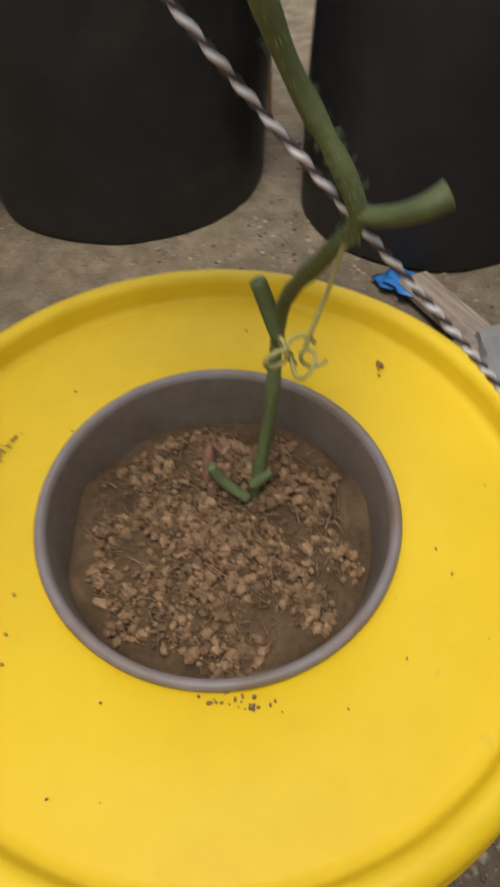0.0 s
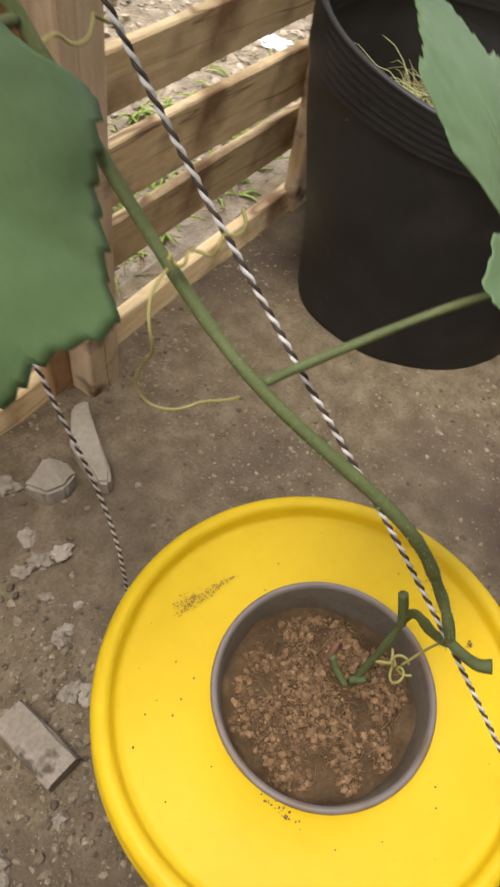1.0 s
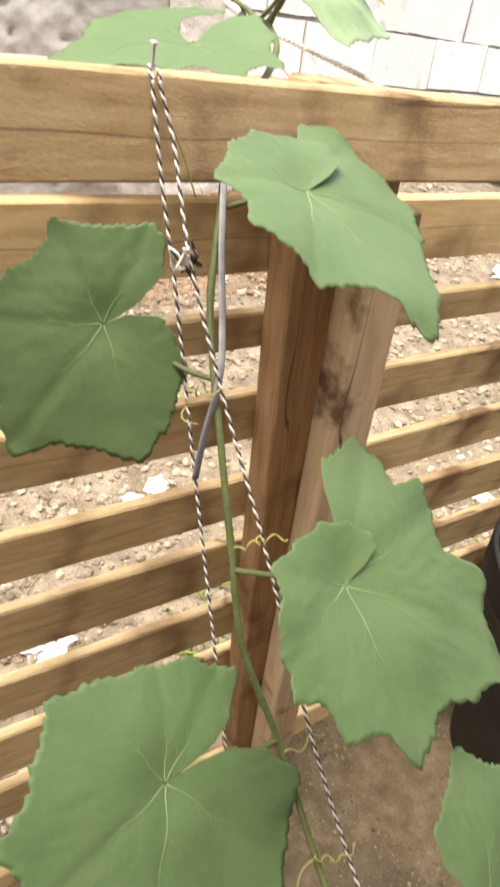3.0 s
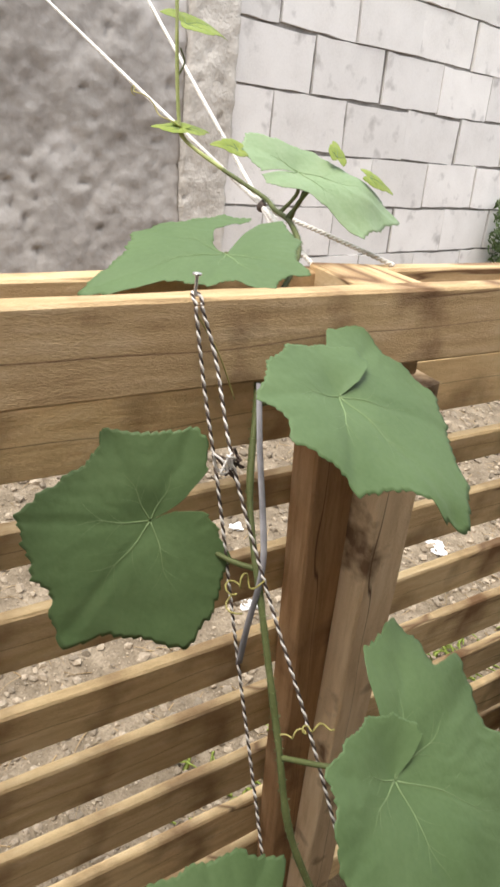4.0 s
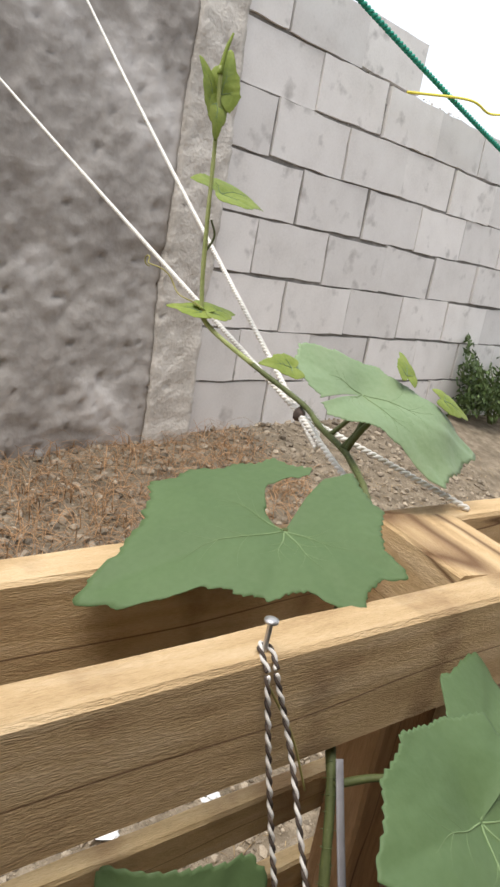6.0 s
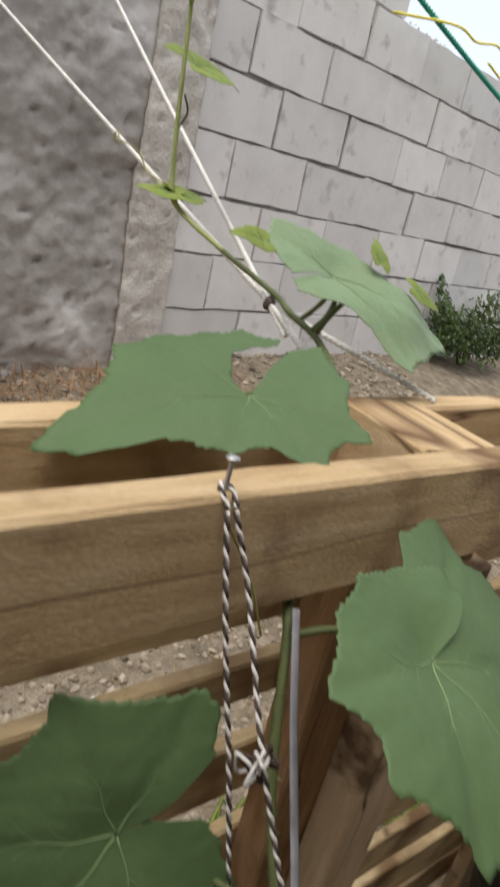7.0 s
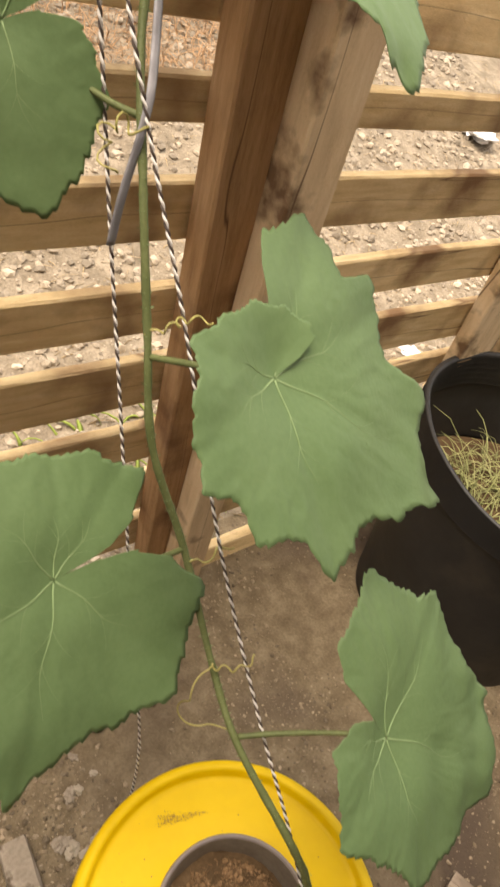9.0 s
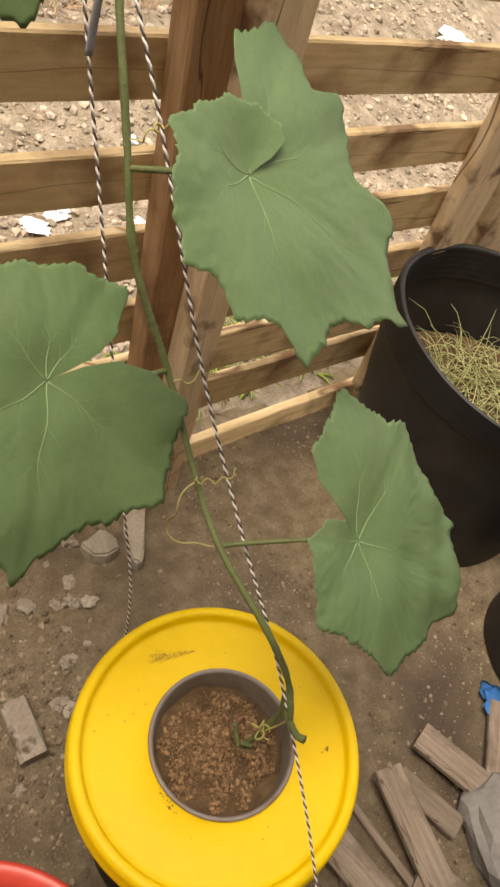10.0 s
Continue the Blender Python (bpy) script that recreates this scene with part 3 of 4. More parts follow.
def leaf(centre, normal, lobes, veins, droop=0.10, ripple=0.05, mat=LEAF, seed=0, label="", teeth=70, hollow=()):
    """A lobed, toothed leaf round its petiole's joint, open at the sinus; lobes: (degrees, reach), rising from one
    side of the sinus to the other, past a full turn where the basal lobes lap; hollow: where the sinus cuts in."""
    w = Vector(normal).normalized()
    ex = Vector((0, 0, 1)).cross(w).normalized()
    ey = w.cross(ex)
    c = Vector(centre)
    a_from, a_to = lobes[0][0], lobes[-1][0]
    size = max(r for _, r in lobes)
    span = a_to - a_from
    lap = max(0.0, span - 360)
    NSEG, NRING = 420, 22
    v, f = [], []

    def surface(theta, rho):
        q = rho / size
        h = -droop * size * q * q - 0.05 * size * math.exp(-(q / 0.16) ** 2)
        for a, r in veins:
            d = (theta - a + 180) % 360 - 180
            h -= 0.009 * size * min(1.0, q * 3) * math.exp(-(d * max(q, 0.15) / 3.0) ** 2)
        t = math.radians(theta)
        x, y = rho * math.cos(t), rho * math.sin(t)
        h += ripple * size * q * noise.noise(Vector((x * 17, y * 17, seed * 3.7)))
        h += 0.020 * size * q ** 3 * noise.noise(Vector((x * 48, y * 48, seed * 1.7 + 5)))
        h += 0.004 * size * min(1, q * 3) * noise.noise(Vector((x * 130, y * 130, seed)))
        if lap:
            # the first basal lobe lies over the last one
            h += 0.07 * size * min(1.0, q * 4) * max(0.0, 1 - (theta - a_from) / (lap + 25)) ** 1.5
        return x, y, h

    for j in range(NRING):
        for k in range(NSEG + 1):
            th = a_from + span * k / NSEG
            R = reach_at(lobes, th)
            tooth = (th * teeth / 360.0 + 0.5 * noise.noise(Vector((th * 0.05, seed, 0)))) % 1.0
            bite = 0.5 + 0.9 * abs(noise.noise(Vector((th * 0.11, seed, 8))))
            R *= 1 + bite * ((0.05 * (1 - tooth) if tooth > 0.15 else 0.28 * tooth) - 0.02) + 0.03 * noise.noise(Vector((th * 0.09, seed * 2.0, 4)))
            r_in = min(reach_at(hollow, th, 0.0), R * 0.95) if hollow else 0.0
            x, y, h = surface(th, r_in + (R - r_in) * (j / (NRING - 1)) ** 0.9)
            v.append(c + ex * x + ey * y + w * h)
    n1 = NSEG + 1
    for j in range(NRING - 1):
        for k in range(NSEG):
            f.append((j * n1 + k, (j + 1) * n1 + k, (j + 1) * n1 + k + 1, j * n1 + k + 1))
    ob = part("leaf", (v, f), mat, vine, label)
    so = ob.modifiers.new("thickness", "SOLIDIFY")
    so.thickness, so.offset = 0.00025, -1
    for a, reach in veins:
        reach *= 0.66
        if a < a_from:
            a += 360
        elif a > a_to:
            a -= 360
        ln = []
        for i in range(16):
            rho = reach * (0.02 + 0.98 * i / 15)
            x, y, h = surface(a + 3 * math.sin(i * 0.5), rho)
            ln.append(c + ex * x + ey * y + w * (h + 0.0001))
        vs = [tube(ln, [0.00052 * (1 - i / 15) ** 1.4 + 0.00005 for i in range(16)], 6)]
        for side in (-1, 1):
            for k0 in (5, 9):
                rho = reach * (0.02 + 0.98 * k0 / 15)
                ln2 = []
                for i in range(8):
                    aa = a + 3 * math.sin(k0 * 0.5) + side * 5.0 * i * (5.0 / (k0 + 1.5))
                    rr = rho + reach * 0.05 * i
                    if not a_from < aa < a_to or rr > reach_at(lobes, aa) * 0.88:
                        break
                    x, y, h = surface(aa, rr)
                    ln2.append(c + ex * x + ey * y + w * (h + 0.00005))
                if len(ln2) > 2:
                    vs.append(tube(ln2, [0.00013 * (1 - 0.9 * i / 7) for i in range(len(ln2))], 5))
        part("vein", merge(*vs), VEIN, ob, "pale raised leaf vein")
    return ob


# broad leaves, from the cup upwards
leaf((0.059, 0.0, 0.639), (0.294, -0.657, 0.694), [(-250, .030), (-232, .060), (-218, .078), (-195, .082), (-176, .092), (-151, .082), (-104, .121), (-73, .150), (-54, .224), (-34, .200), (-17, .142), (9, .143), (30, .114), (60, .122), (81, .104), (97, .098), (106, .078), (109, .035)],
     [(64, .11), (12, .13), (-52, .19), (-106, .11), (178, .08), (140, .07)], 0.10, 0.06, LEAF, 1, "broad lobed leaf, matt green with pale veins")
leaf((-0.135, 0.165, 0.729), (0.188, -0.721, 0.667), [(0, .014), (3, .045), (9, .068), (20, .098), (46, .087), (76, .080), (107, .093), (119, .105), (140, .100), (165, .116), (188, .110), (199, .103), (213, .108), (225, .122), (235, .135), (243, .117), (256, .106), (272, .112), (293, .132), (304, .127), (328, .127), (338, .097), (349, .062), (356, .030), (358, .012)],
     [(30, .07), (110, .08), (186, .10), (237, .125), (300, .10), (66, .06)], 0.10, 0.06, LEAF, 2, "large drooping green leaf with an open sinus")
leaf((-0.018, 0.151, 0.874), (0.239, -0.654, 0.718), [(-350, .020), (-342, .035), (-330, .039), (-300, .041), (-267, .046), (-235, .055), (-216, .071), (-204, .068), (-192, .077), (-176, .084), (-164, .092), (-148, .086), (-136, .099), (-119, .093), (-102, .122), (-90, .115), (-78, .113), (-63, .145), (-48, .204), (-40, .160), (-28, .168), (-14, .118), (-2, .127), (9, .131), (20, .097), (31, .107), (42, .115), (64, .088), (70, .070), (74, .040)],
     [(40, .09), (0, .11), (-46, .18), (-100, .10), (-176, .07), (-215, .06)], 0.08, 0.06, LEAF, 3, "large angular green leaf with overlapping basal lobes")
leaf((0.010, 0.292, 1.090), (0.151, -0.517, 0.843), [(-352, .022), (-340, .050), (-326, .056), (-295, .048), (-254, .053), (-223, .061), (-194, .076), (-178, .068), (-165, .082), (-150, .076), (-137, .078), (-128, .090), (-118, .083), (-105, .084), (-90, .095), (-86, .115), (-78, .131), (-62, .120), (-51, .105), (-30, .110), (-10, .125), (5, .114), (15, .094), (25, .115), (50, .076), (58, .050), (60, .020)],
     [(-195, .065), (-130, .075), (-80, .11), (-32, .09), (22, .09)], 0.12, 0.07, LEAF, 4, "pale green leaf catching the light below the rail")
leaf((-0.110, 0.345, 0.985), (-0.36, -0.90, 0.25), [(30, .014), (37, .034), (43, .057), (57, .074), (65, .077), (80, .069), (117, .076), (127, .066), (154, .071), (165, .083), (177, .096), (190, .093), (207, .094), (218, .091), (226, .104), (236, .116), (254, .093), (286, .107), (300, .091), (310, .080), (331, .069), (351, .052), (366, .043), (382, .021), (386, .010)],
     [(66, .06), (117, .065), (180, .085), (234, .10), (288, .09)], 0.10, 0.06, LEAF, 5, "shaded dark green leaf hanging under the rail")
leaf((0.009, 0.459, 1.162), (-0.203, -0.253, 0.946), [(-283, .066), (-259, .070), (-234, .067), (-209, .081), (-198, .092), (-177, .086), (-159, .098), (-149, .118), (-145, .131), (-136, .114), (-131, .094), (-125, .072), (-111, .065), (-95, .062), (-76, .055), (-61, .066), (-54, .074), (-33, .065), (-18, .076), (-1, .060), (29, .070), (58, .079), (67, .060), (69, .035), (70, .012)],
     [(-147, .11), (-200, .07), (-95, .05), (-20, .06), (-56, .06)], 0.10, 0.05, LEAF, 6, "green leaf lying over the top rails, its sinus open",
     hollow=[(-283, .056), (-275, .050), (-253, .040), (-227, .019), (-200, .004), (-190, 0.0), (70, 0.0)])
leaf((0.140, 0.540, 1.226), (0.0, -0.62, 0.78), [(-168, .052), (-157, .053), (-108, .038), (-86, .050), (-66, .095), (-42, .105), (-25, .128), (-16, .110), (-3, .060), (37, .042), (70, .034), (105, .042), (135, .063), (161, .068), (175, .056), (188, .050)],
     [(-25, .10), (-62, .07), (150, .05), (-160, .04)], 0.10, 0.14, LEAF_PALE_SHEEN, 7, "soft pale young leaf high on the vine, sky sheen put into its colour")

petiole([(-0.026, 0.070, 0.596), (0.0, 0.056, 0.602), (0.034, 0.030, 0.618), (0.056, 0.007, 0.631)])
petiole([(-0.031, 0.178, 0.695), (-0.07, 0.175, 0.70), (-0.105, 0.176, 0.712), (-0.136, 0.174, 0.720)])
petiole([(-0.054, 0.235, 0.832), (-0.040, 0.205, 0.845), (-0.025, 0.185, 0.852), (-0.020, 0.160, 0.864)])
petiole([(-0.011, 0.366, 1.056), (0.008, 0.350, 1.066), (0.022, 0.325, 1.072), (0.009, 0.299, 1.079)])
petiole([(-0.046, 0.298, 0.955), (-0.062, 0.318, 0.958), (-0.085, 0.366, 0.968), (-0.105, 0.356, 0.980)])
petiole([(0.120, 0.512, 1.165), (0.085, 0.497, 1.153), (0.045, 0.475, 1.148), (0.010, 0.461, 1.156)])
petiole([(0.145, 0.575, 1.178), (0.158, 0.566, 1.198), (0.150, 0.555, 1.214), (0.140, 0.547, 1.215)])


def small_leaf(centre, normal, size, turn, seed, mat=LEAF_YOUNG, label="small yellow-green young leaf"):
    ring = ((-178, .12), (-140, .40), (-75, .42), (-22, .60), (0, 1.0), (22, .60), (75, .42), (140, .40), (178, .12))
    return leaf(centre, normal, [(turn + a, size * r) for a, r in ring], [(turn, size * .9), (turn + 60, size * .4), (turn - 60, size * .4)], 0.16, 0.14, mat, seed, label, 24)


small_leaf((0.118, 0.746, 1.362), (0.12, -0.40, 0.91), 0.078, 4, 21)
small_leaf((0.118, 0.737, 1.254), (0.1, -0.35, 0.9), 0.046, 5, 22)
small_leaf((0.108, 0.735, 1.252), (-0.2, -0.3, 0.9), 0.036, 165, 23)
small_leaf((0.104, 0.748, 1.440), (-0.3, -0.90, 0.20), 0.042, 82, 24)
small_leaf((0.098, 0.749, 1.432), (0.4, -0.85, 0.20), 0.038, 112, 25)
small_leaf((0.100, 0.747, 1.432), (0.1, -0.90, 0.30), 0.032, 268, 26)
small_leaf((0.190, 0.545, 1.238), (0.1, -0.7, 0.7), 0.030, 60, 27)
small_leaf((0.225, 0.53, 1.222), (0.1, -0.6, 0.8), 0.035, -30, 28)
small_leaf((0.075, 0.555, 1.238), (0.1, -0.6, 0.8), 0.030, 170, 29)
petiole([(0.108, 0.744, 1.305), (0.116, 0.745, 1.32), (0.112, 0.748, 1.334)], 0.0012, 0.0009)
petiole([(0.135, 0.548, 1.176), (0.146, 0.546, 1.190), (0.157, 0.552, 1.202)], 0.0026, 0.002, name="shoot")
petiole([(0.137, 0.545, 1.176), (0.140, 0.538, 1.192), (0.149, 0.534, 1.205)], 0.0026, 0.002, name="shoot")
petiole([(0.100, 0.750, 1.455), (0.103, 0.750, 1.475), (0.108, 0.750, 1.490)], 0.0026, 0.001, LEAF_YOUNG, "growing_tip")
# stubs of cut shoots low on the stem
petiole([(0.024, -0.012, 0.292), (0.027, 0.000, 0.300), (0.028, 0.006, 0.310)], 0.0028, 0.0024, name="cut_stub")
petiole([(0.026, -0.013, 0.30), (0.031, -0.022, 0.306)], 0.003, 0.0024, name="cut_stub")
petiole([(0.047, -0.022, 0.372), (0.051, -0.017, 0.385), (0.052, -0.013, 0.396)], 0.0030, 0.0036, name="cut_stub")
petiole([(0.009, -0.046, 0.453), (0.005, -0.055, 0.456), (0.002, -0.063, 0.461), (0.004, -0.069, 0.464)], 0.0026, 0.0040, name="cut_stub")


def tendril(points, coil=0, radius=0.0007, turns=0.0, r0=0.0, name="tendril"):
    ln = glide(points, 10)
    if turns:
        out = []
        for i, (q, s, u) in enumerate(frames_along(ln)):
            a = 2 * math.pi * turns * i / len(ln)
            out.append(q + (s * math.cos(a) + u * math.sin(a)) * r0)
        ln = out
    return part(name, tube(ln, radius, 6), TENDRIL, vine)


tendril([(-0.036, 0.112, 0.638), (-0.028, 0.108, 0.636), (-0.019, 0.098, 0.644), (-0.006, 0.098, 0.65)], turns=3.5, r0=0.0022)
tendril([(-0.036, 0.11, 0.634), (-0.048, 0.11, 0.61), (-0.045, 0.115, 0.575), (-0.03, 0.10, 0.56), (-0.012, 0.09, 0.565)], turns=2.5, r0=0.003)
tendril([(-0.054, 0.240, 0.845), (-0.046, 0.226, 0.86), (-0.043, 0.221, 0.867), (-0.03, 0.21, 0.872)], turns=4, r0=0.0025)
tendril([(-0.03, 0.17, 0.69), (-0.02, 0.165, 0.69), (-0.005, 0.17, 0.69), (0.01, 0.17, 0.688)], turns=2, r0=0.002)
tendril([(-0.049, 0.28, 0.95), (-0.062, 0.29, 0.955), (-0.07, 0.295, 0.945), (-0.066, 0.29, 0.925)], turns=4, r0=0.005)
tendril([(0.112, 0.731, 1.245), (0.09, 0.76, 1.27), (0.075, 0.79, 1.29), (0.082, 0.80, 1.285)], turns=3, r0=0.003)
tendril([(0.010, -0.045, 0.450), (0.012, -0.040, 0.425), (0.006, -0.034, 0.405)], radius=0.0008)
tendril([(0.006, -0.034, 0.405), (0.010, -0.030, 0.400), (0.006, -0.024, 0.402), (-0.001, -0.028, 0.404), (0.000, -0.036, 0.404), (0.008, -0.038, 0.402)], turns=4, r0=0.0045, radius=0.0008)
tendril([(-0.068, 0.368, 1.13), (-0.05, 0.364, 1.10), (-0.035, 0.362, 1.065)], radius=0.0006, name="dry_tendril")

# ---- strings and ropes ----
def twine(name, points, label, r=0.00088, pitch=0.0105, a=WHITE_STRAND, b=DARK_STRAND, steps_=6):
    ln = glide(points, steps_)
    t = thing(name, label, "string")
    part("strand", strand(ln, r, r * 0.8, pitch, 0.0), a, t, "pale strand" if a is not b else "")
    part("strand", strand(ln, r, r * 0.8, pitch, math.pi), b, t, "dark strand" if a is not b else "")
    return t


KNOT = Vector((-0.063, 0.315, 1.036))
twine("twine", [(-0.066, 0.366, 1.136), (-0.060, 0.352, 1.10), KNOT, (-0.048, 0.278, 0.945), (-0.034, 0.232, 0.856), (-0.013, 0.160, 0.706), (-0.003, 0.070, 0.592), (0.010, -0.006, 0.495), (0.005, -0.112, 0.381), (-0.006, -0.235, 0.24), (-0.02, -0.46, 0.0)],
      "black and white twisted twine tied to the nail and drawn tight")
twine("twine", [(-0.071, 0.366, 1.136), (-0.068, 0.352, 1.08), (-0.062, 0.330, 1.0), (-0.052, 0.305, 0.88), (-0.040, 0.265, 0.72), (-0.026, 0.215, 0.52), (-0.012, 0.172, 0.33), (-0.005, 0.172, 0.02)],
      "black and white twisted twine hanging from the nail")
twine("twine", [(-0.070, 0.367, 1.137), (-0.069, 0.375, 1.142), (-0.066, 0.380, 1.143), (-0.063, 0.375, 1.142), (-0.065, 0.367, 1.137)], "twine loop round the nail")
kn = thing("twine_knot", "frayed knot joining the two hanging strings", "string")
rk_ = random.Random(17)
for mat_ in (WHITE_STRAND, DARK_STRAND, WHITE_STRAND, DARK_STRAND):
    turns_ = [KNOT + Vector((-0.013, 0.006, 0.008))]
    turns_ += [KNOT + Vector((rk_.gauss(-0.001, 0.0042), rk_.gauss(0.001, 0.0030), rk_.gauss(0.0, 0.0050))) for _ in range(7)]
    part("strand", tube(glide(turns_, 6), 0.0009, 6), mat_, kn)

ROPE_KNOT = (0.167, 0.640, 1.178)
twine("rope", [(0.242, 0.494, 1.137), (0.205, 0.568, 1.158), (0.174, 0.626, 1.174), ROPE_KNOT, (0.169, 0.662, 1.185), (0.214, 1.30, 1.389), (0.297, 2.468, 1.77)], "white braided rope from the rail up to the wall", 0.0017, 0.011, WHITE_ROPE, WHITE_ROPE, 14)
twine("rope", [(0.141, 0.505, 1.137), (0.152, 0.57, 1.156), (0.164, 0.626, 1.174), ROPE_KNOT, (0.172, 0.662, 1.188), (0.33, 1.4, 1.545), (0.575, 2.50, 2.088)], "second white rope knotted to the first", 0.0017, 0.011, WHITE_ROPE, WHITE_ROPE, 14)
rk = part("rope_knot", lump(0.0065, 5, 0.4, 2), DARK_STRAND)
rk.matrix_world = Matrix.Translation(ROPE_KNOT)
tagged(rk, "dark tape wound round the crossing ropes", "knot")
strap = part("plastic_strap", tube(glide([(-0.012, 0.364, 1.074), (-0.026, 0.336, 1.034), (-0.037, 0.310, 0.997), (-0.047, 0.290, 0.972), (-0.053, 0.284, 0.950), (-0.058, 0.286, 0.915), (-0.060, 0.289, 0.880)], 8), 0.0030, 8, 0.35, 0.03), STRAP)
tagged(strap, "grey plastic strip tying the vine to the rail", "strap")
greenr = twine("rope", [wall_point(-0.2, 2.78, 0.3), wall_point(1.9, 2.30, 0.28), wall_point(3.9, 1.93, 0.26), wall_point(5.5, 1.75, 0.25)], "green polypropylene rope strung before the wall", 0.0075, 0.05, GREEN_ROPE, GREEN_ROPE, 30)
ys = part("string", tube(glide([wall_point(2.42, 2.05, 0.3), wall_point(2.9, 2.14, 0.3), wall_point(3.1, 2.13, 0.3), wall_point(3.35, 2.17, 0.29), wall_point(3.5, 2.06, 0.28), wall_point(3.3, 2.09, 0.28)], 8), 0.006, 6), YELLOW_STRING)
tagged(ys, "yellow plastic string tied to the green rope", "string")

# ---- nursery bags ----
def nursery_bag(name, at, r_bot, r_top, height, seed, label, sway=(0, 0), flare=0.0):
    t = thing(name, label, "plant bag", "nursery bags", at=pose(*at))
    prof = [(r_bot * 0.9, 0.0), (r_bot, 0.012)]
    for i in range(1, 24):
        k = i / 24
        prof.append((r_bot + (r_top - r_bot) * k ** 1.2, height * k * 0.86))
    for i in range(14):
        k = i / 13
        prof.append((r_top * (1.0 + 0.016 * (i % 2)), height * (0.86 + 0.14 * k)))
    prof += [(r_top * 0.985, height * 1.002)]
    for i in range(12):
        prof.append((r_top * (0.965 + 0.016 * (i % 2)), height * (0.99 - 0.011 * i)))
    prof += [(r_top * 0.95, height * 0.80), (r_top * 0.92, height * 0.63)]
    bag_v, bag_f = lathe(prof, 96, 0.035, seed)
    for q in bag_v:
        up = max(0.0, q.z / height - 0.72) / 0.28
        q.z += flare * up * math.sin(math.atan2(q.y, q.x))
        q.x, q.y = q.x + sway[0] * q.z / height, q.y + sway[1] * q.z / height
    part("wall", (bag_v, bag_f), BLACK_PLASTIC, t, "creased black plastic bag wall with a ribbed rim")
    soil_v, soil_f = lathe([(r_top * 0.915, height * 0.63), (r_top * 0.6, height * 0.65), (r_top * 0.25, height * 0.67), (0.004, height * 0.67)], 60, 0.05, seed + 1, True)
    for q in soil_v:
        q.x, q.y = q.x + sway[0] * 0.8, q.y + sway[1] * 0.8
    part("soil", (soil_v, soil_f), SOIL, t, "dark soil filling")
    return t


BAGS = [((0.828, 0.276, -0.01), 0.200, 0.240, 0.430, 3, (0.004, -0.002)), ((0.795, -0.168, -0.01), 0.178, 0.190, 0.40, 8, (0.02, -0.02))]
for (at, rb, rt, h, sd, sway) in BAGS:
    nursery_bag("nursery_bag", at, rb, rt, h, sd, "black plastic nursery bag of soil topped with dry grass" if sd == 3 else "black plastic nursery bag standing among the wood scraps", sway, 0.040 if sd == 3 else 0.0)
    r_ = random.Random(sd)
    roots = []
    for _ in range(520 if sd == 3 else 160):
        a, d = r_.uniform(0, 6.28), rt * 0.66 * math.sqrt(r_.random())
        roots.append((at[0] + sway[0] * 0.8 + d * math.cos(a), at[1] + sway[1] * 0.8 + d * math.sin(a), h * 0.65))
    gr = part("grass", blades(roots, r_, 0.085, 0.0032, (0.25, 1.2), 0.5), GRASS)
    tagged(gr, "tangle of pale dry grass in the bag", "grass", kind="stuff")
    if sd == 3:
        roots = [(at[0] - 0.08 + r_.uniform(-.03, .03), at[1] + 0.06 + r_.uniform(-.05, .05), h * 0.65) for _ in range(8)]
        gr = part("grass", blades(roots, r_, 0.17, 0.003, (1.2, 1.5), 0.45), GRASS)
        tagged(gr, "tall bent grass stalks in the bag", "grass", kind="stuff")

# ---- stones, bricks and scraps on the yard ----
def stone(name, label, category, at, size, squash, seed, turn=0, mat=STONE, rough=0.35, group=""):
    ob = part(name, lump(size, seed, rough, 3, squash), mat, smooth=False)
    ob.matrix_world = pose(*at, 0, 0, turn)
    return tagged(ob, label, category, group)


def slab_stone(label, corners, height, at, seed):
    """A flat broken stone with a few straight sides."""
    bm = bmesh.new()
    low = [bm.verts.new((x, y, -0.01)) for x, y in corners]
    top = [bm.verts.new((x * 0.93, y * 0.93, height * (1 + 0.25 * noise.noise(Vector((x * 20, y * 20, seed)))))) for x, y in corners]
    n = len(corners)
    bm.faces.new(top)
    for i in range(n):
        bm.faces.new((low[i], low[(i + 1) % n], top[(i + 1) % n], top[i]))
    bmesh.ops.bevel(bm, geom=bm.edges[:], offset=0.004, segments=2, affect="EDGES")
    bmesh.ops.triangulate(bm, faces=bm.faces[:])
    bmesh.ops.subdivide_edges(bm, edges=[e for e in bm.edges if e.calc_length() > 0.02], cuts=2)
    for q in bm.verts:
        q.co += Vector((1, 1, 1)) * 0.003 * noise.noise(q.co * 45 + Vector((seed, 0, 0)))
    ob = part("stone", bm, STONE, smooth=False)
    ob.matrix_world = Matrix.Translation(at)
    return tagged(ob, label, "stone", "stones on the yard")


slab_stone("pale triangular slab of broken concrete on the earth", [(-0.062, 0.024), (-0.057, -0.012), (-0.030, -0.026), (-0.004, -0.018), (0.004, 0.012), (-0.012, 0.034)], 0.030, (0.158, 0.432, 0.0), 2)
slab_stone("long pale splinter of broken concrete beside the slab", [(0.002, -0.052), (0.014, -0.064), (0.028, -0.052), (0.068, 0.020), (0.100, 0.062), (0.072, 0.066), (0.026, 0.026)], 0.036, (0.158, 0.432, 0.0), 9)
brick = part("brick", board_mesh(0.088, 0.040, 0.03, 55, 0.010, 0.005), BRICK, smooth=False)
brick.matrix_world = pose(-0.105, 0.216, 0.008, 90, 0, 86)
